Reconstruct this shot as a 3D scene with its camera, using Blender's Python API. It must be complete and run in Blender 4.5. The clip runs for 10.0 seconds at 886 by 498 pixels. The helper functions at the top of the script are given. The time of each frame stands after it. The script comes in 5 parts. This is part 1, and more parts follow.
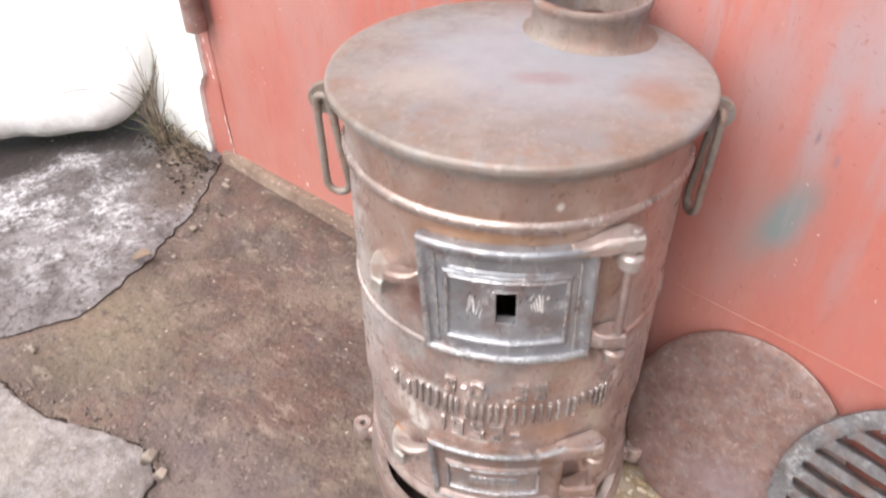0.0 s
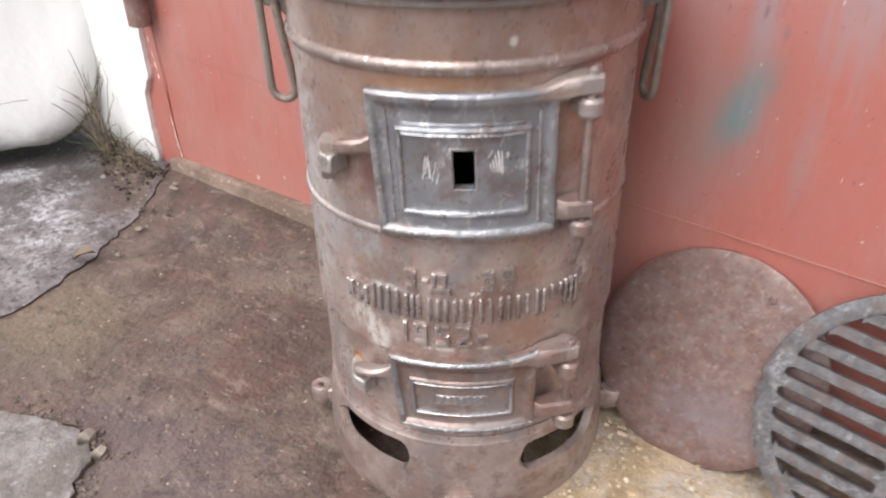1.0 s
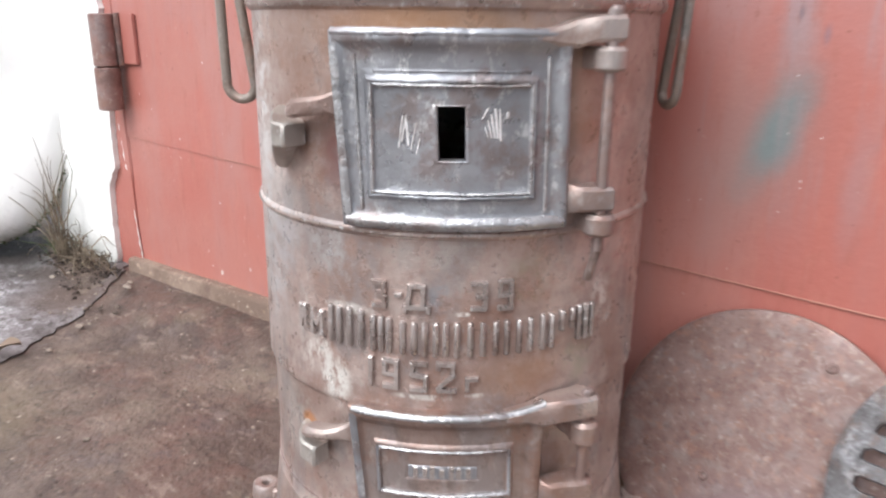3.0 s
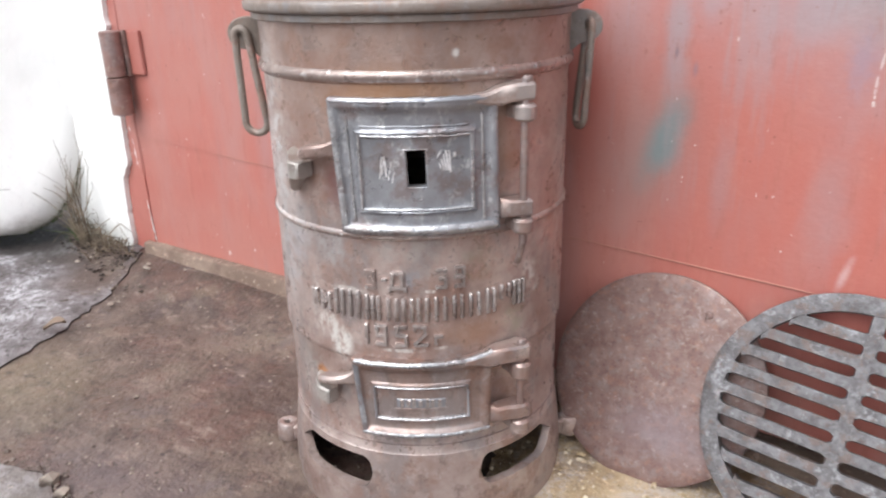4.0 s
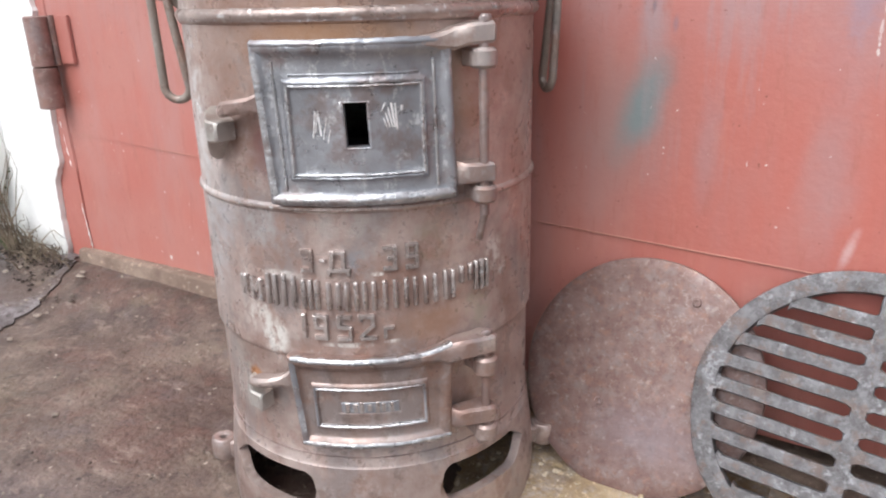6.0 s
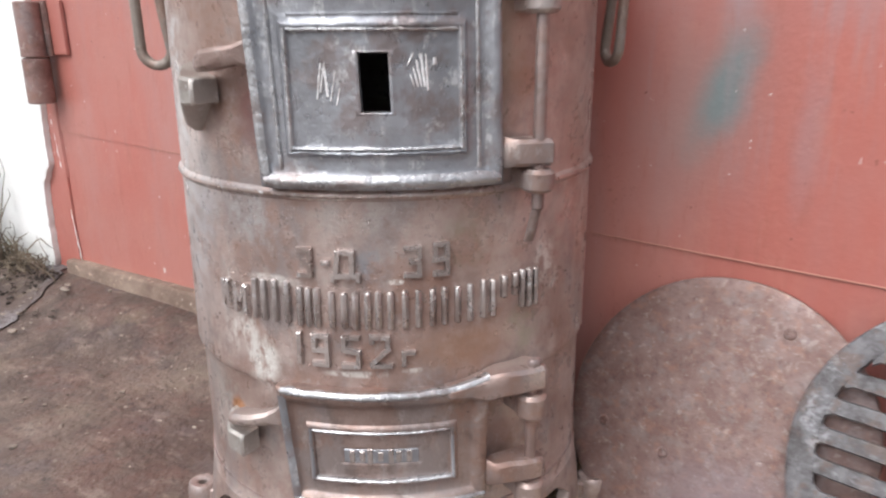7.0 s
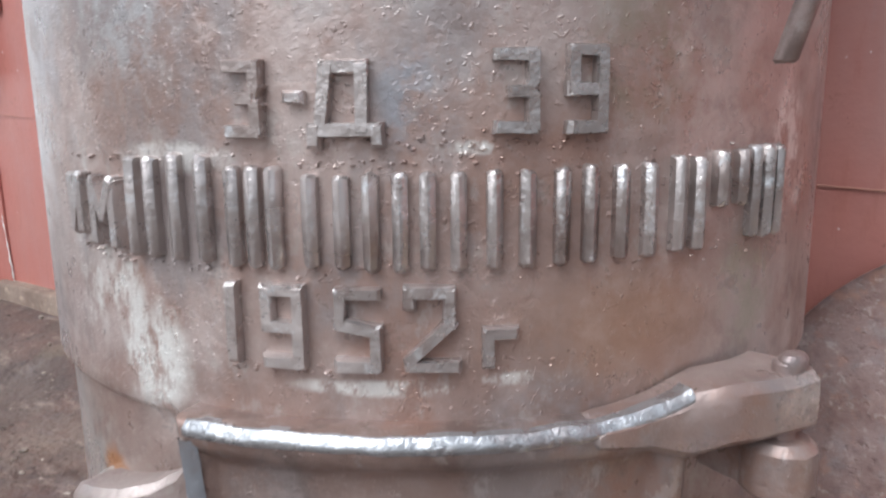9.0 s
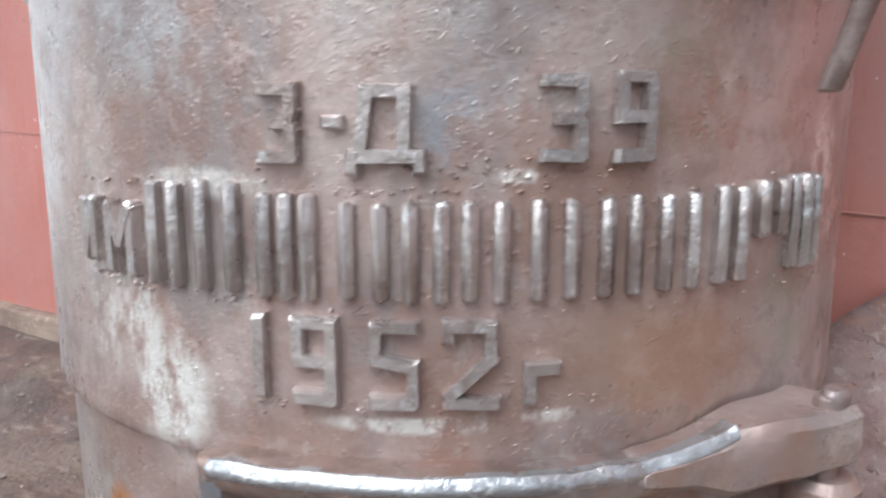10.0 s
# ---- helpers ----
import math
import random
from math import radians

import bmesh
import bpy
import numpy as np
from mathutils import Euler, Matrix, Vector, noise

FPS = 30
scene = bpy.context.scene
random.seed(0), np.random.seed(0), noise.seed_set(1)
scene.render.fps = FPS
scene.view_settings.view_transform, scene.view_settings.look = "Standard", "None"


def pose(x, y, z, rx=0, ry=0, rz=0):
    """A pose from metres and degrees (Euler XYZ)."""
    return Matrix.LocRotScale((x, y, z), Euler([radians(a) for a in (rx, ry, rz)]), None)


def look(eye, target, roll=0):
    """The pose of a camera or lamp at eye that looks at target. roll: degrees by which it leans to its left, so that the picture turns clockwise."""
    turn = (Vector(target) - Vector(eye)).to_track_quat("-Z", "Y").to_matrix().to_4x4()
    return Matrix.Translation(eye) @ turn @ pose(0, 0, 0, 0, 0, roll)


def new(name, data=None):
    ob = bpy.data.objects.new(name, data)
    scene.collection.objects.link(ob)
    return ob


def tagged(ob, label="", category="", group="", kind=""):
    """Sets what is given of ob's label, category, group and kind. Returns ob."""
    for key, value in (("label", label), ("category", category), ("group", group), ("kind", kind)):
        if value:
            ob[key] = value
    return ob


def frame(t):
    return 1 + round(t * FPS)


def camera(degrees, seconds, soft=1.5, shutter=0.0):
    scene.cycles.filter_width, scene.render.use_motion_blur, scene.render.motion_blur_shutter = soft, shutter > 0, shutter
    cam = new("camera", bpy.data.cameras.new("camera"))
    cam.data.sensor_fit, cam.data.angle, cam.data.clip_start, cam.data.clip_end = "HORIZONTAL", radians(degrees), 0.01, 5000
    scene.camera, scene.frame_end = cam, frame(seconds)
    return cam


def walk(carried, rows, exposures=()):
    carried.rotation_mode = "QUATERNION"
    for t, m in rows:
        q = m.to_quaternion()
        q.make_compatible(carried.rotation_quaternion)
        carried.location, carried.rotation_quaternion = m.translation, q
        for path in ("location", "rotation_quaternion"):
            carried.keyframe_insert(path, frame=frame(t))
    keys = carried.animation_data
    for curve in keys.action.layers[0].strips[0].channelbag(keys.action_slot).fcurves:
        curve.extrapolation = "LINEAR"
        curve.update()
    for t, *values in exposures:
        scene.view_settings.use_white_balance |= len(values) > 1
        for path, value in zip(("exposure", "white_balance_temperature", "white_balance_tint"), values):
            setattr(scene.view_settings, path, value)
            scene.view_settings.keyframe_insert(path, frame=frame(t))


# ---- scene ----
SKY, SUN = 0.19, 1.55
EXPOSURES = [(0.0, 0.4, 6500, 11), (0.5, 0.15, 6450, 10.5), (1.0, 0.0, 6350, 10), (2.5, 0.15, 6200, 9), (5.0, 0.07, 6150, 9), (6.1, 0.09, 6150, 9), (7.5, -0.08, 6250, 10), (8.5, -0.04, 5900, 7), (9.0, -0.1, 5800, 6), (9.5, -0.1, 5750, 5), (10.0, 0.08, 5750, 4)]
cam = camera(61.73, 10.0, soft=2.1, shutter=0.5)
PATH = [
    (0, (0.4342, -0.6015, 0.9971), (0.0137, -0.1380, 0.4988), -0.75),
    (0.5, (0.4700, -0.6695, 0.9313), (0.0605, -0.1812, 0.4477), 1.06),
    (1, (0.4916, -0.6669, 0.7950), (0.0698, -0.1351, 0.3716), -1.51),
    (1.5, (0.4375, -0.5888, 0.6173), (-0.0447, -0.0464, 0.2808), -3.31),
    (2, (0.3832, -0.5278, 0.5144), (-0.1383, 0.0245, 0.2635), -0.77),
    (2.5, (0.3906, -0.5318, 0.5253), (-0.1255, 0.0356, 0.2980), -0.70),
    (2.7, (0.4006, -0.5447, 0.5351), (-0.0822, 0.0528, 0.3117), -0.16),
    (3.8, (0.5776, -0.7602, 0.6914), (0.1366, -0.1607, 0.3977), -0.34),
    (4, (0.5839, -0.7649, 0.6951), (0.1494, -0.1599, 0.4033), -1.47),
    (4.5, (0.6161, -0.7838, 0.7242), (0.2098, -0.1591, 0.4332), -1.13),
    (5, (0.6043, -0.7776, 0.7145), (0.2167, -0.1401, 0.4256), -0.56),
    (5.5, (0.5446, -0.6825, 0.6133), (0.1524, -0.0382, 0.3467), 0.93),
    (6, (0.5444, -0.6730, 0.6053), (0.1301, -0.0441, 0.3356), -1.64),
    (6.2, (0.5407, -0.6674, 0.6023), (0.1150, -0.0448, 0.3356), -0.91),
    (7.3, (0.4040, -0.5012, 0.4992), (-0.0358, 0.1257, 0.2677), -0.98),
    (7.5, (0.3799, -0.4676, 0.4846), (-0.0689, 0.1505, 0.2471), -1.07),
    (8, (0.3192, -0.4096, 0.4221), (-0.1344, 0.2152, 0.2126), -0.41),
    (8.5, (0.2830, -0.3635, 0.3624), (-0.1593, 0.2703, 0.1557), 0.58),
    (9, (0.2407, -0.3336, 0.3582), (-0.2088, 0.3059, 0.1881), -0.72),
    (9.5, (0.2472, -0.3196, 0.3692), (-0.2192, 0.3128, 0.2191), -0.67),
    (10, (0.2193, -0.3362, 0.3608), (-0.2108, 0.3207, 0.2077), -0.02),
]
walk(cam, [(t, look(eye, target, roll)) for t, eye, target, roll in PATH], EXPOSURES)

# ---- world and light: an overcast day, open sky in front of the gate ----
world = bpy.data.worlds.new("overcast_sky")
scene.world = world
world.use_nodes = True
wn, wl = world.node_tree.nodes, world.node_tree.links
sky = wn.new("ShaderNodeTexSky")
sky.sky_type, sky.sun_disc = "NISHITA", False
sky.sun_elevation, sky.sun_rotation = radians(55), radians(183)
sky.air_density, sky.dust_density = 1.0, 6.0
milky = wn.new("ShaderNodeHueSaturation")
milky.inputs["Saturation"].default_value = 0.25
wl.new(sky.outputs["Color"], milky.inputs["Color"])
wl.new(milky.outputs["Color"], wn["Background"].inputs["Color"])
wn["Background"].inputs["Strength"].default_value = SKY
lamp = bpy.data.lights.new("sun", "SUN")
lamp.energy, lamp.angle, lamp.color = SUN, radians(75), (1.0, 0.98, 0.96)
sun = new("sun", lamp)
sun.matrix_world = look((-0.6, -1.9, 2.8), (0, 0, 0.2))

# ---- materials ----


def material(name, rough=0.6, metal=0.0):
    m = bpy.data.materials.new(name)
    m.use_nodes = True
    b = m.node_tree.nodes["Principled BSDF"]
    b.inputs["Roughness"].default_value, b.inputs["Metallic"].default_value = rough, metal
    return m


class Nodes:
    """Short names for the nodes of one material."""

    def __init__(self, m):
        self.t, self.b = m.node_tree, m.node_tree.nodes["Principled BSDF"]
        self.co = self.t.nodes.new("ShaderNodeTexCoord").outputs["Object"]

    def put(self, socket, value):
        if hasattr(value, "is_linked"):
            self.t.links.new(value, socket)
        else:
            socket.default_value = value

    def noise(self, scale, detail=4.0, rough=0.55, stretch=(1, 1, 1), shift=(0, 0, 0)):
        mp = self.t.nodes.new("ShaderNodeMapping")
        mp.inputs["Scale"].default_value, mp.inputs["Location"].default_value = stretch, shift
        self.put(mp.inputs["Vector"], self.co)
        n = self.t.nodes.new("ShaderNodeTexNoise")
        self.put(n.inputs["Vector"], mp.outputs["Vector"])
        n.inputs["Scale"].default_value, n.inputs["Detail"].default_value, n.inputs["Roughness"].default_value = scale, detail, rough
        return n.outputs["Fac"]

    def specks(self, scale, amount):
        """Sparse ragged flecks."""
        return self.math("MULTIPLY", self.ramp(self.noise(scale, 3.0, 0.6, (1, 1, 0.8), (scale, 2, 1)), 0.70 - amount, 0.735 - amount), self.ramp(self.noise(scale * 0.3, 2.0), 0.48, 0.55))

    def ramp(self, value, low, high):
        n = self.t.nodes.new("ShaderNodeMapRange")
        n.interpolation_type = "SMOOTHSTEP"
        flip = low > high
        self.put(n.inputs["Value"], value)
        n.inputs["From Min"].default_value, n.inputs["From Max"].default_value = min(low, high), max(low, high)
        n.inputs["To Min"].default_value, n.inputs["To Max"].default_value = (1, 0) if flip else (0, 1)
        return n.outputs["Result"]

    def math(self, op, a, b):
        n = self.t.nodes.new("ShaderNodeMath")
        n.operation, n.use_clamp = op, op != "SUBTRACT"
        self.put(n.inputs[0], a)
        self.put(n.inputs[1], b)
        return n.outputs[0]

    def mix(self, fac, a, b):
        n = self.t.nodes.new("ShaderNodeMix")
        n.data_type = "RGBA"
        self.put(n.inputs["Factor"], fac)
        self.put(n.inputs["A"], a if hasattr(a, "is_linked") else (*a, 1))
        self.put(n.inputs["B"], b if hasattr(b, "is_linked") else (*b, 1))
        return n.outputs["Result"]

    def spot(self, centre, size, edge=0.5, ragged=0.0, scale=25.0, turn=0.0):
        """1 inside an ellipsoid round centre, fading to 0, with a ragged outline."""
        mp = self.t.nodes.new("ShaderNodeMapping")
        mp.vector_type = "TEXTURE"
        mp.inputs["Location"].default_value, mp.inputs["Scale"].default_value, mp.inputs["Rotation"].default_value = centre, size, (0, radians(turn), 0)
        self.put(mp.inputs["Vector"], self.co)
        n = self.t.nodes.new("ShaderNodeVectorMath")
        n.operation = "LENGTH"
        self.put(n.inputs[0], mp.outputs["Vector"])
        d = n.outputs["Value"]
        if ragged:
            k = self.t.nodes.new("ShaderNodeMath")
            k.operation = "MULTIPLY_ADD"
            self.put(k.inputs[0], self.noise(scale, 6.0, 0.7))
            k.inputs[1].default_value = ragged
            self.put(k.inputs[2], d)
            d = self.math("SUBTRACT", k.outputs[0], ragged * 0.5)
        return self.ramp(d, 1.0, 1.0 - edge)

    def colour(self, c):
        self.put(self.b.inputs["Base Color"], c)

    def rough(self, value, low, high):
        n = self.t.nodes.new("ShaderNodeMapRange")
        self.put(n.inputs["Value"], value)
        n.inputs["From Min"].default_value, n.inputs["From Max"].default_value = 0.3, 0.7
        n.inputs["To Min"].default_value, n.inputs["To Max"].default_value = low, high
        self.put(self.b.inputs["Roughness"], n.outputs["Result"])

    def bump(self, height, depth, below=None):
        n = self.t.nodes.new("ShaderNodeBump")
        n.inputs["Strength"].default_value, n.inputs["Distance"].default_value = 1.0, depth
        self.put(n.inputs["Height"], height)
        if below:
            self.put(n.inputs["Normal"], below)
        self.put(self.b.inputs["Normal"], n.outputs["Normal"])
        return n.outputs["Normal"]


def drum(phi, z, r=0.1905):
    """A place on the stove's drum: degrees from its front, to the right, and the height."""
    return (r * math.sin(radians(phi)), -r * math.cos(radians(phi)), z)


def rusty_iron(name, brown=(0.235, 0.162, 0.145), pale=(0.36, 0.29, 0.275), metal=0.4, rough=(0.27, 0.52), kind="", blue=0.4, grime=0.55, fleck=0.4, size=1.0):
    m = material(name, 0.5, metal)
    n = Nodes(m)
    big, mid, fine = n.noise(9.0 * size, 6.0, 0.66), n.noise(42.0 * size, 7.0, 0.7), n.noise(260.0, 4.0, 0.65)
    c = n.mix(n.ramp(big, 0.38, 0.62), brown, pale)
    c = n.mix(n.math("MULTIPLY", n.ramp(n.noise(15.0 * size, 6.0, 0.65, (1, 1, 0.6), (3, 1, 2)), 0.5, 0.62), blue), c, (0.25, 0.25, 0.26))
    c = n.mix(n.math("MULTIPLY", n.ramp(n.noise(24.0 * size, 6.0, 0.68, (1, 1, 1), (7, 2, 5)), 0.52, 0.64), 0.42), c, (0.28, 0.145, 0.10))
    c = n.mix(n.math("MULTIPLY", n.ramp(n.noise(33.0, 6.0, 0.72, (1, 1, 1), (2, 6, 3)), 0.55, 0.66), 0.32), c, tuple(1.25 * v + 0.03 for v in pale))
    c = n.mix(n.math("MULTIPLY", n.ramp(mid, 0.5, 0.66), grime), c, tuple(0.5 * v for v in brown))
    c = n.mix(n.math("MULTIPLY", n.ramp(n.noise(110.0, 5.0, 0.7, (1, 1, 0.6), (2, 9, 4)), 0.56, 0.66), fleck), c, (0.46, 0.41, 0.38))
    if kind == "drum":
        # orange bloom below the bead, bare grey patches, painted side sheen and lime scrapes
        c = n.mix(n.math("MULTIPLY", n.spot((0, 0, 0.62), (0.4, 0.4, 0.2), 0.9, 0.5, 12), 0.8), c, (0.265, 0.150, 0.105))
        c = n.mix(n.math("MULTIPLY", n.spot(drum(-6, 0.56), (0.13, 0.09, 0.04), 0.9, 0.9), 0.6), c, (0.36, 0.18, 0.075))
        c = n.mix(n.math("MULTIPLY", n.spot(drum(28, 0.50), (0.05, 0.06, 0.09), 0.9, 0.9), 0.4), c, (0.31, 0.175, 0.085))
        c = n.mix(n.math("MULTIPLY", n.spot(drum(-29, 0.462), (0.018, 0.03, 0.045), 0.8, 0.8, 50), 0.6), c, (0.17, 0.065, 0.065))
        c = n.mix(n.math("MULTIPLY", n.spot(drum(13.4, 0.603), (0.006, 0.01, 0.007), 0.8, 0.8, 120), 0.9), c, (0.72, 0.69, 0.66))
        c = n.mix(n.math("MULTIPLY", n.spot(drum(20, 0.278), (0.06, 0.08, 0.028), 0.9, 0.9), 0.5), c, (0.37, 0.205, 0.125))
        patch = n.ramp(n.noise(60.0, 7.0, 0.75), 0.4, 0.6)
        # the palest ones, near -64 and 70 degrees, hold the sides' sheen as colour
        for phi, z, sx, sz, k, col in ((-32, 0.383, 0.036, 0.030, 0.85, (0.44, 0.42, 0.42)), (-5, 0.39, 0.055, 0.02, 0.7, (0.44, 0.40, 0.38)), (-64, 0.46, 0.055, 0.22, 0.95, (0.60, 0.57, 0.56)), (-56, 0.36, 0.03, 0.08, 0.8, (0.55, 0.52, 0.52)), (-48, 0.385, 0.03, 0.04, 0.6, (0.50, 0.47, 0.48)), (70, 0.40, 0.04, 0.2, 0.7, (0.52, 0.49, 0.46)), (-2, 0.353, 0.014, 0.02, 0.8, (0.30, 0.31, 0.34)),
                                       (20, 0.367, 0.022, 0.03, 0.6, (0.27, 0.235, 0.17)), (36, 0.285, 0.02, 0.03, 0.5, (0.33, 0.33, 0.22)), (48, 0.37, 0.02, 0.06, 0.6, (0.45, 0.42, 0.39)), (-50, 0.2, 0.03, 0.06, 0.6, (0.46, 0.43, 0.40))):
            c = n.mix(n.math("MULTIPLY", n.math("MULTIPLY", n.spot(drum(phi, z), (sx, 0.05, sz), 0.7, 0.9, 40), patch), k), c, col)
        streak = n.ramp(n.noise(65.0, 7.0, 0.8, (1, 1, 0.55)), 0.44, 0.56)
        c = n.mix(n.math("MULTIPLY", n.spot(drum(-43, 0.208), (0.012, 0.03, 0.012), 0.6, 1.0, 60), 0.8), c, (0.42, 0.17, 0.05))
        for phi, z, sx, sz, k in ((-31, 0.262, 0.018, 0.030, 1.0), (-35, 0.285, 0.012, 0.022, 0.8), (43, 0.337, 0.014, 0.024, 0.85), (46, 0.322, 0.010, 0.014, 0.7), (-41, 0.30, 0.014, 0.045, 0.8), (-5, 0.2625, 0.036, 0.0035, 0.85), (8, 0.265, 0.02, 0.003, 0.8), (-26, 0.335, 0.03, 0.006, 0.6), (4, 0.338, 0.014, 0.003, 0.8), (-13, 0.402, 0.03, 0.003, 0.8), (13, 0.401, 0.006, 0.003, 0.9)):
            c = n.mix(n.math("MULTIPLY", n.math("MULTIPLY", n.spot(drum(phi, z), (sx, 0.05, sz), 0.6, 1.0, 55), streak), k), c, (0.76, 0.73, 0.69))
    if kind == "plate":
        flake = n.ramp(n.noise(95.0, 6.0, 0.75), 0.53, 0.6)
        # flakes at the upper right, lightened to paint the plate's specular flecks
        c = n.mix(n.math("MULTIPLY", n.math("MULTIPLY", n.spot((0.06, 0.1, 0), (0.09, 0.06, 0.1), 0.9, 0.8, 30), flake), 0.35), c, (0.42, 0.37, 0.34))
        c = n.mix(n.math("MULTIPLY", n.math("MULTIPLY", n.spot((0.01, 0.02, 0), (0.10, 0.11, 0.1), 0.9, 0.8, 30), flake), 0.3), c, (0.34, 0.26, 0.22))
        c = n.mix(n.math("MULTIPLY", n.spot((0.03, -0.07, 0), (0.11, 0.06, 0.1), 0.9, 0.8, 20), 0.5), c, (0.225, 0.18, 0.195))
    if kind == "lid":
        c = n.mix(n.math("MULTIPLY", n.spot((0.02, 0.02, 0.67), (0.245, 0.215, 0.1), 0.75, 0.7, 14), 0.9), c, (0.34, 0.355, 0.39))
        c = n.mix(n.math("MULTIPLY", n.spot((-0.10, -0.05, 0.67), (0.07, 0.06, 0.1), 0.8, 0.8, 20), 0.45), c, (0.42, 0.375, 0.33))
        c = n.mix(n.math("MULTIPLY", n.spot((0.14, -0.06, 0.67), (0.05, 0.06, 0.1), 0.8, 0.9, 25), 0.6), c, (0.30, 0.16, 0.11))
        c = n.mix(n.math("MULTIPLY", n.spot((0.03, -0.04, 0.67), (0.05, 0.02, 0.1), 0.7, 0.9, 40), 0.5), c, (0.28, 0.17, 0.16))
    n.colour(c)
    n.rough(mid, *rough)
    pimples = n.math("MULTIPLY", n.ramp(n.noise(560.0, 2.0, 0.5), 0.60, 0.74), n.ramp(n.noise(26.0, 4.0, 0.6, (1, 1, 1), (1, 5, 9)), 0.40, 0.55))
    pits = n.ramp(n.noise(150.0, 3.0, 0.6, (1, 1, 1), (6, 3, 2)), 0.68, 0.60)
    n.bump(pimples, 0.00028, n.bump(pits, 0.0001 * size, n.bump(fine, 0.0004, n.bump(mid, 0.0002))))
    return m


def bare_iron(name, worn=0.5, base=(0.17, 0.172, 0.18), rough=(0.26, 0.5), grain=90.0, metal=0.75, wavy=0.0012, tall=0.35):
    """Brushed cast iron: dark grey with bright worn streaks and a little rust."""
    m = material(name, 0.4, metal)
    n = Nodes(m)
    mid, fine = n.noise(45.0, 6.0, 0.65), n.noise(220.0, 3.0)
    c = n.mix(n.ramp(n.noise(18.0, 5.0), 0.36, 0.66), base, tuple(1.5 * v for v in base))
    c = n.mix(n.math("MULTIPLY", n.ramp(n.noise(28.0, 5.0, 0.6, (1, 1, 1), (4, 8, 1)), 0.52, 0.66), 0.5), c, (0.20, 0.125, 0.10))
    c = n.mix(n.math("MULTIPLY", n.ramp(n.noise(grain, 6.0, 0.78, (1, 1, tall)), 0.54, 0.66), worn), c, (0.72, 0.72, 0.73))
    n.colour(c)
    n.rough(mid, *rough)
    n.bump(fine, 0.0005, n.bump(mid, wavy))
    return m


M_BODY = rusty_iron("rusted_drum_iron", (0.345, 0.238, 0.204), (0.52, 0.435, 0.405), rough=(0.2, 0.44), kind="drum", blue=0.5, grime=0.35)
M_RUST = rusty_iron("rusted_iron")
M_BASE = rusty_iron("rusted_base_iron", (0.30, 0.21, 0.182), (0.45, 0.365, 0.335))
M_LID = rusty_iron("lid_iron", (0.225, 0.178, 0.152), (0.30, 0.262, 0.238), 0.3, (0.42, 0.65), "lid", 0.7, 0.25)
M_DISC = rusty_iron("rusted_plate", (0.165, 0.095, 0.080), (0.215, 0.142, 0.128), 0.3, (0.26, 0.55), "plate", 0.22, 0.4, 0.3, 3.0)
M_FLUE = rusty_iron("flue_iron", (0.21, 0.155, 0.13), (0.29, 0.24, 0.215), 0.3, (0.42, 0.65), "", 0.6, 0.4, 0.2)
M_RING = rusty_iron("handle_iron", (0.20, 0.165, 0.14), (0.30, 0.26, 0.23), 0.3, (0.4, 0.6), grime=0.4)
M_ARM = rusty_iron("worn_hinge_iron", (0.30, 0.215, 0.19), (0.46, 0.385, 0.355), 0.45, (0.22, 0.45), grime=0.3)
M_DOOR = bare_iron("brushed_door_iron", 0.6, (0.245, 0.25, 0.27), (0.2, 0.5), 75.0, 0.6, 0.0009, 0.7)
M_DOOR2 = rusty_iron("rusted_door_iron", (0.24, 0.165, 0.14), (0.36, 0.28, 0.255), 0.5, (0.26, 0.5))
M_SHINY = bare_iron("polished_edge_iron", 0.9, (0.33, 0.33, 0.34), (0.14, 0.45), 110.0, 0.7, 0.003, 0.9)
M_SCRAPE = bare_iron("bare_scraped_metal", 0.9, (0.72, 0.72, 0.73), (0.25, 0.5), 200.0, 0.5)
# pale flecks put the beads' bright highlights into the colour
M_BEAD = bare_iron("bead_iron_painted_shine", 0.85, (0.33, 0.265, 0.24), (0.18, 0.45), 100.0, 0.7, 0.002, 0.9)
# worn metal; its pale streaks also paint the highlights of the letters
M_LETTER = bare_iron("worn_letter_iron_painted_glints", 0.75, (0.36, 0.32, 0.305), (0.14, 0.42), 130.0, 0.7, 0.0016, 0.8)
M_CATCH = bare_iron("pale_worn_catch_iron", 0.7, (0.36, 0.335, 0.31), (0.24, 0.5), 70.0, 0.5, 0.002, 0.8)


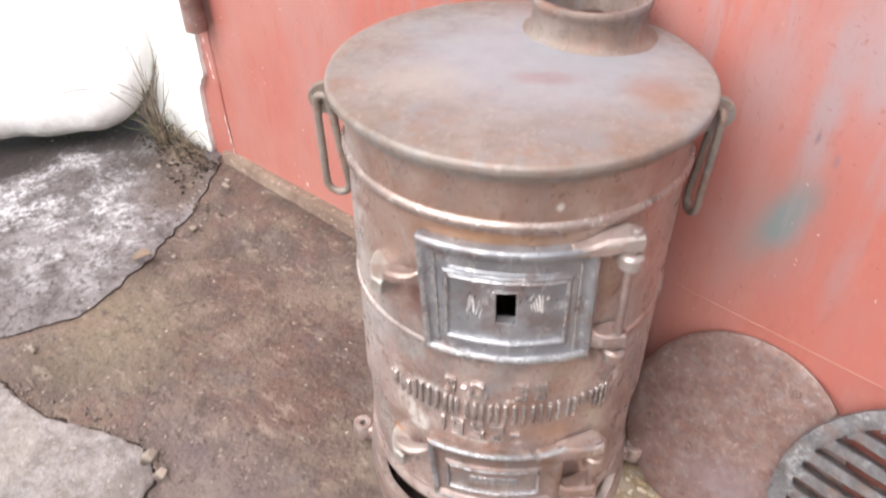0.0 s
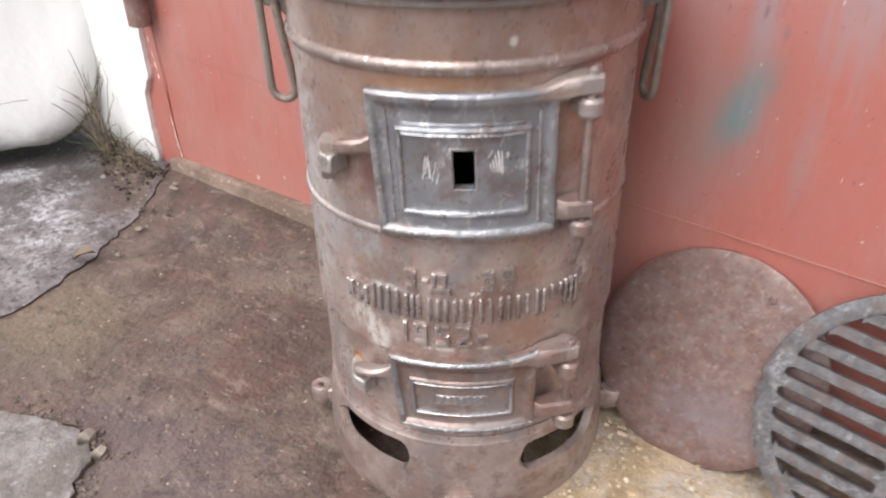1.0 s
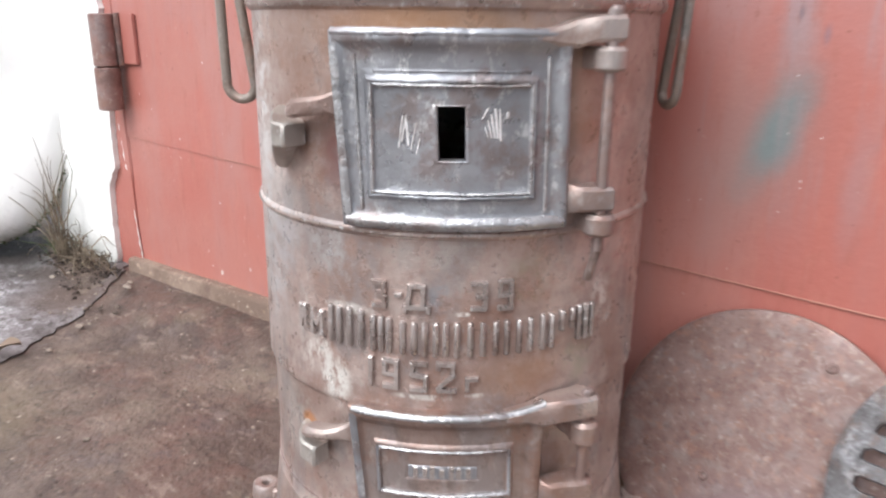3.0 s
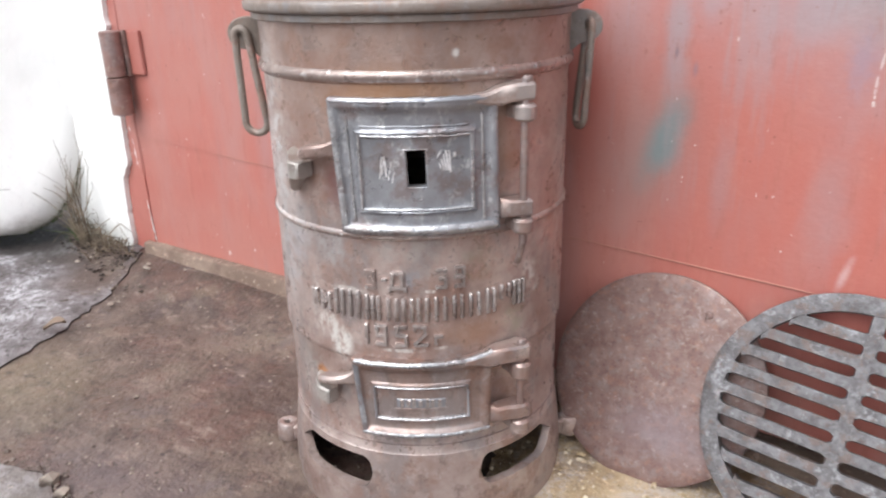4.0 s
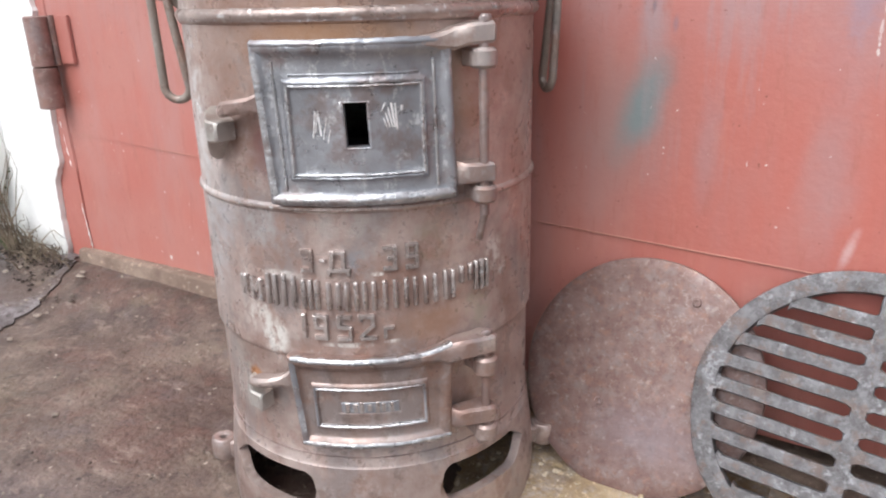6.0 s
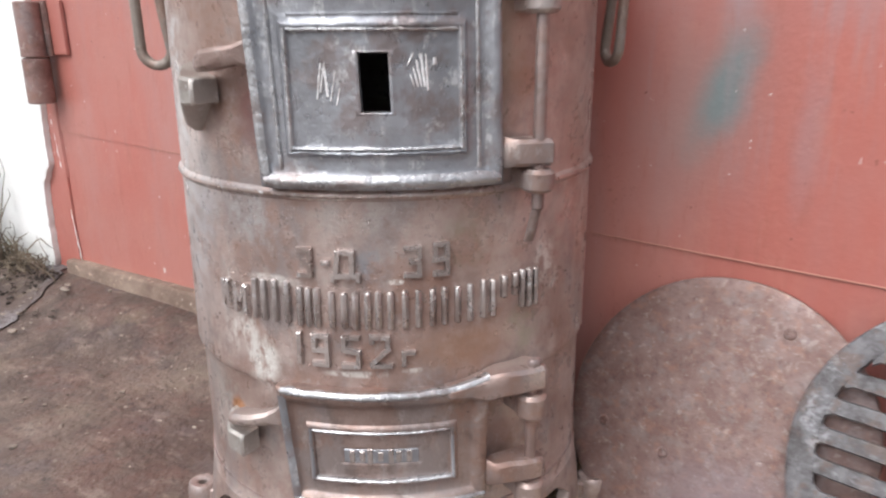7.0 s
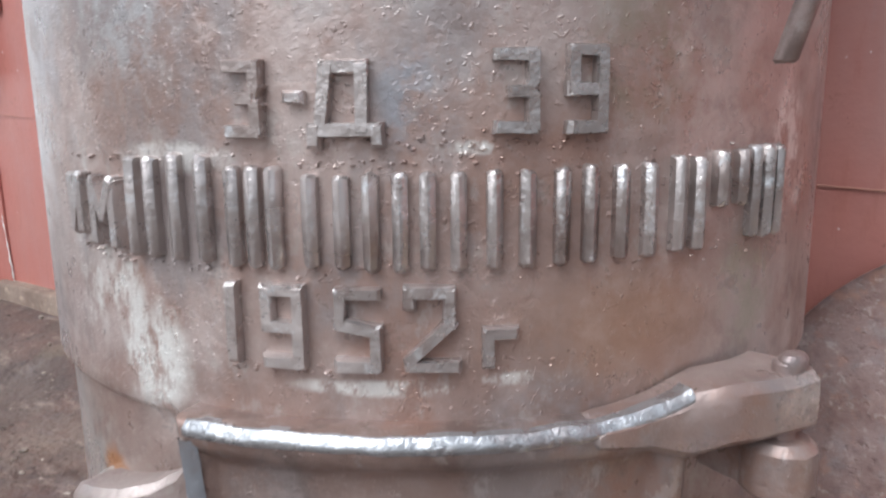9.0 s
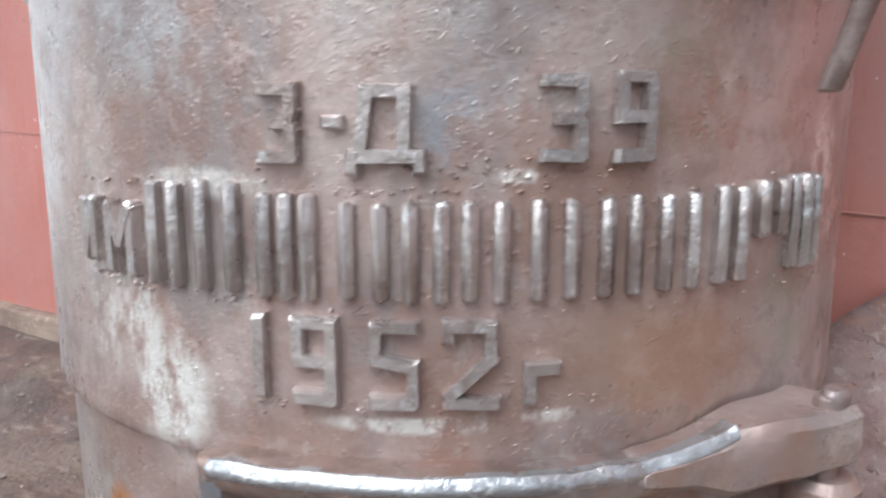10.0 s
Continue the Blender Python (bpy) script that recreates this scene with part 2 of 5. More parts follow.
def scaled_grate_iron():
    """Grey cast iron with brown scale, dark pits and pale flaking spots."""
    m = material("scaled_grate_iron", 0.5, 0.45)
    n = Nodes(m)
    mid, fine = n.noise(70.0, 7.0, 0.75), n.noise(260.0, 4.0, 0.7)
    c = n.mix(n.ramp(n.noise(48.0, 7.0, 0.74), 0.38, 0.62), (0.100, 0.094, 0.096), (0.180, 0.175, 0.184))
    c = n.mix(n.math("MULTIPLY", n.ramp(n.noise(35.0, 6.0, 0.7, (1, 1, 1), (4, 8, 1)), 0.50, 0.60), 0.6), c, (0.155, 0.105, 0.085))
    c = n.mix(n.math("MULTIPLY", n.ramp(mid, 0.54, 0.64), 0.5), c, (0.06, 0.052, 0.050))
    c = n.mix(n.math("MULTIPLY", n.ramp(n.noise(150.0, 6.0, 0.8, (1, 1, 1), (2, 5, 3)), 0.57, 0.65), 0.4), c, (0.42, 0.42, 0.44))
    c = n.mix(n.math("MULTIPLY", n.math("MULTIPLY", n.ramp(n.noise(30.0, 5.0, 0.65, (1, 1, 1), (9, 5, 3)), 0.55, 0.62), n.ramp(n.noise(160.0, 5.0, 0.7), 0.45, 0.55)), 0.4), c, (0.46, 0.47, 0.49))
    n.colour(c)
    n.rough(mid, 0.3, 0.65)
    n.bump(fine, 0.0008, n.bump(mid, 0.0016))
    return m


M_GRATE = scaled_grate_iron()


def painted_gate():
    m = material("coral_gate_paint", 0.38)
    n = Nodes(m)
    big = n.noise(2.6, 4.0)
    c = n.mix(n.ramp(big, 0.35, 0.68), (0.44, 0.142, 0.114), (0.44, 0.188, 0.158))
    c = n.mix(n.math("MULTIPLY", n.ramp(n.noise(5.0, 5.0, 0.6, (1, 1, 0.25)), 0.46, 0.66), 0.5), c, (0.42, 0.25, 0.235))
    c = n.mix(n.math("MULTIPLY", n.ramp(n.noise(40.0, 6.0, 0.75, (1, 1, 0.5)), 0.5, 0.7), 0.3), c, (0.50, 0.22, 0.17))
    c = n.mix(n.math("MULTIPLY", n.ramp(n.noise(8.0, 3.0, 0.5, (1.6, 1, 0.22), (2, 0, 5)), 0.62, 0.76), 0.4), c, (0.27, 0.22, 0.24))
    # sprayed turquoise: one leaf-shaped mark and a large cloud higher up
    teal = (0.075, 0.27, 0.28)
    for x, z, sx, sz, k in ((0.262, 0.60, 0.026, 0.15, 0.75), (0.30, 0.66, 0.03, 0.08, 0.55), (0.365, 0.60, 0.025, 0.11, 0.45), (0.335, 0.42, 0.022, 0.12, 0.35), (0.43, 0.64, 0.05, 0.07, 0.6), (0.19, 0.62, 0.06, 0.12, 0.4), (0.47, 0.40, 0.04, 0.14, 0.35), (-0.30, 0.45, 0.03, 0.16, 0.3), (-0.55, 0.35, 0.04, 0.2, 0.3)):
        c = n.mix(n.math("MULTIPLY", n.spot((x, 0.21, z), (sx, 0.2, sz), 0.95, 0.9, 20), k), c, (0.335, 0.275, 0.29))
    c = n.mix(n.math("MULTIPLY", n.spot((0.254, 0.21, 0.458), (0.036, 0.2, 0.092), 0.9, 0.8, 18, 20), 0.95), c, (0.085, 0.235, 0.255))
    c = n.mix(n.math("MULTIPLY", n.spot((0.235, 0.21, 0.44), (0.10, 0.2, 0.17), 0.95, 0.4, 10, 20), 0.5), c, (0.30, 0.24, 0.23))
    c = n.mix(n.math("MULTIPLY", n.spot((0.48, 0.21, 0.72), (0.36, 0.2, 0.26), 0.95, 0.8, 6), 0.8), c, (0.36, 0.31, 0.335))
    c = n.mix(n.math("MULTIPLY", n.spot((0.72, 0.21, 0.75), (0.33, 0.2, 0.30), 0.55, 0.3, 7), 1.0), c, teal)
    c = n.mix(n.math("MULTIPLY", n.spot((0.9, 0.21, 0.45), (0.3, 0.2, 0.2), 0.95, 0.6, 7), 0.5), c, (0.40, 0.30, 0.30))
    c = n.mix(n.math("MULTIPLY", n.spot((-0.33, 0.21, 0.72), (0.22, 0.2, 0.085), 0.8, 0.5, 8), 0.8), c, teal)
    for x, z, sx, sz, k, col in ((0.514, 0.60, 0.008, 0.032, 0.85, (0.10, 0.16, 0.23)), (0.475, 0.573, 0.018, 0.045, 0.6, (0.28, 0.24, 0.31)), (0.528, 0.545, 0.012, 0.03, 0.55, (0.27, 0.25, 0.31)), (0.288, 0.555, 0.004, 0.012, 0.7, (0.22, 0.16, 0.2)), (0.262, 0.575, 0.003, 0.010, 0.8, (0.16, 0.13, 0.16))):
        c = n.mix(n.math("MULTIPLY", n.spot((x, 0.21, z), (sx * 1.3, 0.2, sz * 1.25), 0.95, 1.3, 70), k * 0.85), c, col)
    # thin rain streaks
    high = n.spot((0.2, 0.21, 0.85), (1.6, 0.3, 0.62), 0.7, 0.5, 5)
    c = n.mix(n.math("MULTIPLY", n.math("MULTIPLY", n.ramp(n.noise(34.0, 5.0, 0.65, (1, 1, 0.10), (3, 0, 8)), 0.5, 0.66), high), 0.5), c, (0.345, 0.265, 0.275))
    c = n.mix(n.math("MULTIPLY", n.ramp(n.noise(60.0, 5.0, 0.7, (1, 1, 0.2), (9, 0, 1)), 0.54, 0.68), 0.3), c, (0.33, 0.115, 0.085))
    # chips, lime splashes and dirt
    c = n.mix(n.math("MULTIPLY", n.specks(85.0, 0.0), 0.7), c, (0.72, 0.66, 0.62))
    c = n.mix(n.math("MULTIPLY", n.specks(120.0, 0.0), 0.8), c, (0.20, 0.07, 0.055))
    for x, z, sx, sz in ((0.267, 0.516, 0.0014, 0.002), (0.284, 0.411, 0.0018, 0.002), (0.284, 0.404, 0.0012, 0.0012), (0.267, 0.376, 0.0018, 0.0018),
                         (0.381, 0.400, 0.0013, 0.0045), (0.543, 0.555, 0.002, 0.004), (0.577, 0.44, 0.002, 0.004), (-0.709, 0.092, 0.007, 0.008), (-0.623, 0.116, 0.005, 0.005), (-0.696, 0.232, 0.004, 0.003), (-0.80, 0.34, 0.003, 0.003), (0.42, 0.33, 0.003, 0.002), (0.60, 0.36, 0.003, 0.003), (0.502, 0.626, 0.0035, 0.004), (0.494, 0.528, 0.003, 0.0055), (0.494, 0.536, 0.002, 0.004)):
        c = n.mix(n.math("MULTIPLY", n.spot((x, 0.21, z), (sx * 0.72, 0.2, sz * 0.85), 0.6, 2.6, 420), 0.75), c, (0.70, 0.65, 0.62))
    # one run of thin pale drips
    drip = n.ramp(n.noise(120.0, 4.0, 0.7, (1, 1, 0.5), (5, 0, 2)), 0.44, 0.54)
    for x, z, sx, sz, turn in ((0.5015, 0.640, 0.0016, 0.018, 3), (0.4995, 0.604, 0.0014, 0.020, 8), (0.4955, 0.574, 0.0014, 0.016, 6), (0.4935, 0.548, 0.0016, 0.018, 0)):
        c = n.mix(n.math("MULTIPLY", n.math("MULTIPLY", n.spot((x, 0.21, z), (sx * 1.3, 0.2, sz), 0.6, 1.0, 260, turn), drip), 0.6), c, (0.70, 0.66, 0.64))
    c = n.mix(n.math("MULTIPLY", n.math("MULTIPLY", n.ramp(n.noise(130.0, 4.0, 0.7, (1, 1, 1), (4, 0, 3)), 0.61, 0.66), n.ramp(n.noise(4.0, 2.0, 0.5, (1, 1, 1), (1, 0, 2)), 0.48, 0.58)), 0.5), c, (0.26, 0.10, 0.07))
    c = n.mix(n.math("MULTIPLY", n.spot((0.497, 0.21, 0.315), (0.008, 0.2, 0.036), 0.95, 1.0, 50, 14), 0.4), c, (0.66, 0.58, 0.58))
    n.colour(c)
    n.rough(n.noise(14.0, 4.0), 0.3, 0.5)
    n.bump(n.noise(120.0, 3.0), 0.0005, n.bump(n.noise(3.0, 3.0), 0.004))
    return m


def whitewash():
    m = material("whitewashed_plaster", 0.85)
    n = Nodes(m)
    c = n.mix(n.ramp(n.noise(5.0, 5.0), 0.45, 0.75), (0.90, 0.90, 0.885), (0.82, 0.825, 0.81))
    c = n.mix(n.math("MULTIPLY", n.ramp(n.noise(26.0, 6.0, 0.7), 0.62, 0.74), 0.25), c, (0.42, 0.42, 0.36))
    c = n.mix(n.math("MULTIPLY", n.spot((-1.6, -0.3, 0.03), (1.2, 1.2, 0.11), 0.8, 1.0, 18), 0.8), c, (0.24, 0.235, 0.185))
    n.colour(c)
    n.bump(n.noise(60.0, 5.0), 0.0016, n.bump(n.noise(9.0, 4.0), 0.005))
    return m


def concrete(name, a, b, dark, lime=0.0, gritty=0.35, wet=(0.45, 0.8), damp=0.0):
    m = material(name, 0.7)
    n = Nodes(m)
    c = n.mix(n.ramp(n.noise(4.5, 8.0, 0.72), 0.40, 0.60), a, b)
    c = n.mix(n.math("MULTIPLY", n.ramp(n.noise(11.0, 6.0, 0.65, (1, 1, 1), (3, 3, 0)), 0.5, 0.68), 0.6), c, dark)
    c = n.mix(n.math("MULTIPLY", n.ramp(n.noise(75.0, 5.0, 0.7), 0.55, 0.7), gritty), c, tuple(1.7 * v for v in b))
    if damp:
        # darker near the gate and left of the stove, scuffed pale streaks elsewhere
        c = n.mix(n.math("MULTIPLY", n.spot((-0.72, 0.14, 0), (0.36, 0.2, 0.5), 0.9, 0.8, 6), 0.65), c, (0.066, 0.045, 0.038))
        c = n.mix(n.math("MULTIPLY", n.spot((-0.30, 0.0, 0), (0.16, 0.3, 0.5), 0.9, 0.8, 6), 0.5), c, (0.09, 0.063, 0.052))
        c = n.mix(n.math("MULTIPLY", n.ramp(n.noise(6.5, 6.0, 0.7, (1, 1, 1), (8, 1, 0)), 0.5, 0.6), 0.6), c, (0.14, 0.078, 0.062))
        c = n.mix(n.math("MULTIPLY", n.ramp(n.noise(9.0, 6.0, 0.7, (0.7, 1, 1), (2, 8, 0)), 0.54, 0.64), 0.35), c, (0.20, 0.165, 0.12))
        c = n.mix(n.math("MULTIPLY", n.ramp(n.noise(13.0, 7.0, 0.75, (1, 1, 1), (6, 6, 0)), 0.54, 0.62), 0.5), c, (0.13, 0.105, 0.105))
        c = n.mix(n.math("MULTIPLY", n.spot((-0.72, -0.27, 0), (0.26, 0.2, 0.5), 0.95, 1.0, 9), 0.55), c, (0.215, 0.175, 0.115))
        c = n.mix(n.math("MULTIPLY", n.spot((-0.30, -0.34, 0), (0.30, 0.16, 0.5), 0.95, 1.0, 9), 0.5), c, (0.15, 0.118, 0.122))
        c = n.mix(n.math("MULTIPLY", n.ramp(n.noise(26.0, 8.0, 0.78, (0.45, 1, 1), (3, 6, 0)), 0.55, 0.62), 0.55), c, (0.30, 0.24, 0.20))
        c = n.mix(n.math("MULTIPLY", n.ramp(n.noise(18.0, 8.0, 0.8, (1, 1, 1), (4, 9, 0)), 0.56, 0.60), 0.6), c, (0.060, 0.040, 0.034))
        c = n.mix(n.math("MULTIPLY", n.ramp(n.noise(90.0, 3.0, 0.6, (1, 1, 1), (7, 3, 0)), 0.66, 0.69), 0.8), c, (0.035, 0.026, 0.022))
        c = n.mix(n.math("MULTIPLY", n.ramp(n.noise(45.0, 6.0, 0.75, (1, 1, 1), (5, 6, 0)), 0.56, 0.64), 0.6), c, (0.045, 0.032, 0.027))
        c = n.mix(n.math("MULTIPLY", n.ramp(n.noise(60.0, 6.0, 0.75, (0.6, 1, 1), (5, 1, 0)), 0.57, 0.66), 0.45), c, (0.045, 0.033, 0.028))
        c = n.mix(n.math("MULTIPLY", n.ramp(n.noise(60.0, 5.0, 0.7, (0.5, 1, 1), (1, 4, 0)), 0.62, 0.69), 0.5), c, (0.36, 0.31, 0.26))
    if lime:
        near = n.spot((-1.30, -0.12, 0), (0.52, 0.42, 0.5), 0.5, 0.6, 7) if name.startswith("limed") else 1.0
        lime = n.math("MULTIPLY", near, lime)
        c = n.mix(n.math("MULTIPLY", n.math("MULTIPLY", n.ramp(n.noise(8.5, 8.0, 0.8, (1, 0.7, 1), (9, 4, 0)), 0.44, 0.58), n.ramp(n.noise(70.0, 7.0, 0.8, (1, 1, 1), (3, 4, 0)), 0.40, 0.52)), lime), c, (0.56, 0.555, 0.585))
        c = n.mix(n.math("MULTIPLY", n.ramp(n.noise(16.0, 6.0, 0.7, (1, 1, 1), (1, 7, 0)), 0.48, 0.62), 0.6 if name.startswith("limed") else 0.2), c, (0.07, 0.055, 0.052))
        c = n.mix(n.math("MULTIPLY", n.ramp(n.noise(55.0, 6.0, 0.8, (1, 1, 1), (1, 2, 0)), 0.54, 0.59), 0.85 if name.startswith("limed") else 0.2), c, (0.06, 0.048, 0.045))
    if name.startswith("limed"):
        # black crumbly dirt against the wall foot
        c = n.mix(n.math("MULTIPLY", n.spot((-1.35, 0.10, 0), (0.34, 0.13, 0.5), 0.8, 1.0, 14, 0), 0.85), c, (0.05, 0.042, 0.036))
        # near-black patches on the slab beneath the bulge of the wall
        for x, y, sx, sy, k in ((-1.46, -0.12, 0.15, 0.20, 1.0), (-1.62, -0.05, 0.24, 0.28, 1.0), (-1.50, 0.05, 0.22, 0.16, 1.0), (-1.36, 0.08, 0.13, 0.10, 0.9)):
            c = n.mix(n.math("MULTIPLY", n.spot((x, y, 0), (sx, sy, 0.5), 0.4, 0.8, 26), k), c, (0.040, 0.032, 0.030))
        c = n.mix(n.math("MULTIPLY", n.spot((-1.12, 0.12, 0), (0.13, 0.10, 0.5), 0.8, 1.0, 20, 0), 0.7), c, (0.085, 0.06, 0.05))
        c = n.mix(n.math("MULTIPLY", n.spot((-1.02, 0.07, 0), (0.13, 0.13, 0.5), 0.8, 1.0, 20, 0), 0.9), c, (0.105, 0.072, 0.058))
    c = n.mix(n.specks(90.0, 0.03), c, (0.5, 0.45, 0.38))
    n.colour(c)
    n.rough(n.noise(5.0, 4.0), *wet)
    n.bump(n.noise(130.0, 4.0, 0.7), 0.0022, n.bump(n.noise(45.0, 6.0, 0.7), 0.004, n.bump(n.noise(20.0, 5.0), 0.008)))
    return m


M_GATE = painted_gate()
M_WHITE = whitewash()
M_GROUND = concrete("damp_brown_concrete", (0.088, 0.060, 0.050), (0.175, 0.130, 0.105), (0.048, 0.033, 0.028), 0.0, 0.5, (0.26, 0.72), 1.0)
M_SLAB = concrete("limed_grey_concrete", (0.125, 0.108, 0.108), (0.235, 0.215, 0.22), (0.060, 0.048, 0.046), 0.95)
M_SLAB2 = concrete("worn_grey_concrete", (0.17, 0.147, 0.135), (0.29, 0.262, 0.245), (0.095, 0.078, 0.070), 0.25, 0.6)
M_TAN = concrete("crumbled_limestone", (0.36, 0.26, 0.15), (0.52, 0.41, 0.27), (0.15, 0.10, 0.058), 0.45, 0.9, (0.6, 0.9))
M_KERB = concrete("sandy_kerb_concrete", (0.175, 0.120, 0.092), (0.29, 0.215, 0.168), (0.13, 0.08, 0.062), 0.0, 0.8, (0.7, 0.9))
M_HINGE = rusty_iron("oily_hinge_iron", (0.19, 0.115, 0.10), (0.30, 0.19, 0.17), 0.2, (0.4, 0.6), "", 0.4, 0.35)
M_SEAM = material("dusty_overlap_edge", 0.8)
Nodes(M_SEAM).colour((0.43, 0.22, 0.17, 1))
M_STRAW = material("dry_straw", 0.8)
_n = Nodes(M_STRAW)
_n.colour(_n.mix(_n.ramp(_n.noise(30.0), 0.4, 0.6), (0.27, 0.22, 0.16), (0.12, 0.092, 0.066)))
M_MOSS = material("green_weed", 0.8)
Nodes(M_MOSS).colour((0.075, 0.095, 0.038, 1))
M_STONE = material("pale_grit", 0.85)
_n = Nodes(M_STONE)
_n.colour(_n.mix(_n.ramp(_n.noise(12.0), 0.45, 0.6), (0.30, 0.255, 0.215), (0.09, 0.068, 0.056)))
M_SOIL = material("dark_soil", 0.95)
Nodes(M_SOIL).colour((0.035, 0.025, 0.02, 1))
M_CHIP = material("pale_limestone_chip", 0.85)
_n = Nodes(M_CHIP)
_n.colour(_n.mix(_n.ramp(_n.noise(70.0), 0.42, 0.58), (0.38, 0.29, 0.175), (0.66, 0.58, 0.45)))
M_CRUMB = material("brown_concrete_crumb", 0.9)
_n = Nodes(M_CRUMB)
_n.colour(_n.mix(_n.ramp(_n.noise(60.0), 0.4, 0.6), (0.10, 0.075, 0.062), (0.23, 0.19, 0.165)))
M_LEAF = material("fallen_brown_leaf", 0.7)
Nodes(M_LEAF).colour((0.21, 0.15, 0.11, 1))

# ---- mesh helpers ----


def part(name, bm, mat, parent=None, label="", smooth=40.0):
    """Links a bmesh as one mesh object, under parent where there is one."""
    bmesh.ops.recalc_face_normals(bm, faces=bm.faces[:])
    me = bpy.data.meshes.new(name)
    if smooth:
        lim = radians(smooth)
        for f in bm.faces:
            f.smooth = True
        for e in bm.edges:
            if len(e.link_faces) == 2 and e.calc_face_angle(0.0) > lim:
                e.smooth = False
    bm.to_mesh(me)
    bm.free()
    me.materials.append(mat)
    ob = new(name, me)
    ob.parent = parent
    if label:
        tagged(ob, label)
    return ob


def quads(bm, rows, closed=False):
    """Faces between rows of vertices of equal length."""
    vs = [[bm.verts.new(p) for p in row] for row in rows]
    for a, b in zip(vs, vs[1:]):
        k = len(a)
        for i in range(k if closed else k - 1):
            j = (i + 1) % k
            bm.faces.new((a[i], a[j], b[j], b[i]))
    return vs


def lathe(bm, profile, seg=96, at=(0, 0), caps=False, wobble=0.0, skip=None):
    rows = []
    for r, z in profile:
        row = []
        for i in range(seg):
            a = 2 * math.pi * i / seg
            k = r + (wobble * noise.noise((math.cos(a) * 2.2, math.sin(a) * 2.2, z * 9.0)) if wobble else 0)
            row.append((at[0] + k * math.sin(a), at[1] - k * math.cos(a), z))
        rows.append(row)
    vs = quads(bm, rows, True)
    if skip:
        bmesh.ops.delete(bm, geom=[f for f in bm.faces if skip(f.calc_center_median())], context="FACES_ONLY")
    if caps:
        bm.faces.new(vs[0])
        bm.faces.new(vs[-1])
    return vs


def strip(bm, secs, ch=0.0015, fine=2.0, jitter=0.0):
    """A bar that follows the drum: sections of (degrees, low, high, inner radius, outer radius), with chamfered outer edges."""
    dense = []
    for a, b in zip(secs, secs[1:]):
        k = max(1, int(abs(b[0] - a[0]) / fine + 0.5))
        dense += [tuple(p + (q - p) * i / k for p, q in zip(a, b)) for i in range(k)]
    dense.append(secs[-1])
    d = math.degrees(ch / secs[0][4]) * (1 if secs[-1][0] > secs[0][0] else -1)
    first, last = dense[0], dense[-1]
    inner = [s for s in dense[1:-1] if min(abs(s[0] - first[0]), abs(s[0] - last[0])) > abs(d) * 1.2]
    secs = [(first[0], first[1] + ch * 0.6, first[2] - ch * 0.6, first[3], first[4] - ch), (first[0] + d, *first[1:]), *inner, (last[0] - d, *last[1:]), (last[0], last[1] + ch * 0.6, last[2] - ch * 0.6, last[3], last[4] - ch)]
    rows = []
    for phi, z0, z1, r0, r1 in secs:
        if jitter:
            r1 += jitter * noise.noise((phi * 0.35, z0 * 60, 3.1))
            z1 += jitter * noise.noise((phi * 0.3, z1 * 60, 7.7))
        c = min(ch, (z1 - z0) * 0.4)
        rows.append([drum(phi, z, r) for z, r in ((z0, r0), (z0, r1 - c), (z0 + c, r1), ((z0 + z1) / 2, r1 + 0.0002), (z1 - c, r1), (z1, r1 - c), (z1, r0))])
    vs = quads(bm, rows, True)
    bm.faces.new(vs[0])
    bm.faces.new(vs[-1])


def post(bm, phi, r, z0, z1, rad, seg=20, ch=0.002, flat=1.0, lean=0.0):
    """An upright round boss or pin beside the drum."""
    x, y, _ = drum(phi, 0, r)
    ux, uy = math.cos(radians(phi)), math.sin(radians(phi))
    rows = []
    for k, z in ((rad - ch, z0), (rad, z0 + ch), (rad, (z0 + z1) / 2), (rad, z1 - ch), (rad - ch, z1)):
        row = []
        for i in range(seg):
            a = 2 * math.pi * i / seg
            s, o = k * math.cos(a), k * math.sin(a) * flat + lean * (z1 - z)
            row.append((x + s * ux + o * uy, y + s * uy - o * ux, z))
        rows.append(row)
    vs = quads(bm, rows, True)
    bm.faces.new(vs[0])
    bm.faces.new(vs[-1])


def box(bm, x0, x1, y0, y1, z0, z1, ch=0.0):
    vs = [bm.verts.new((x, y, z)) for x in (x0, x1) for y in (y0, y1) for z in (z0, z1)]
    for f in ((0, 1, 3, 2), (4, 6, 7, 5), (0, 4, 5, 1), (2, 3, 7, 6), (0, 2, 6, 4), (1, 5, 7, 3)):
        bm.faces.new([vs[i] for i in f])
    if ch:
        bmesh.ops.bevel(bm, geom=bm.edges[:], offset=ch, segments=2, affect="EDGES")


def tube(bm, pts, rad, seg=10, closed=False, taper=None):
    """A round rod along points."""
    k = len(pts)
    pts = [Vector(p) for p in pts]
    rows = []
    side = None
    for i, p in enumerate(pts):
        a = pts[(i - 1) % k] if closed or i else p
        b = pts[(i + 1) % k] if closed or i < k - 1 else p
        t = (b - a).normalized()
        side = t.orthogonal().normalized() if side is None else (side - t * side.dot(t)).normalized()
        other = t.cross(side)
        r = rad * (taper[i] if taper else 1.0)
        rows.append([p + side * (r * math.cos(2 * math.pi * j / seg)) + other * (r * math.sin(2 * math.pi * j / seg)) for j in range(seg)])
    if closed:
        rows.append(rows[0])
    vs = quads(bm, rows, True)
    if not closed:
        bm.faces.new(vs[0])
        bm.faces.new(vs[-1])
    else:
        bmesh.ops.remove_doubles(bm, verts=bm.verts[:], dist=1e-6)


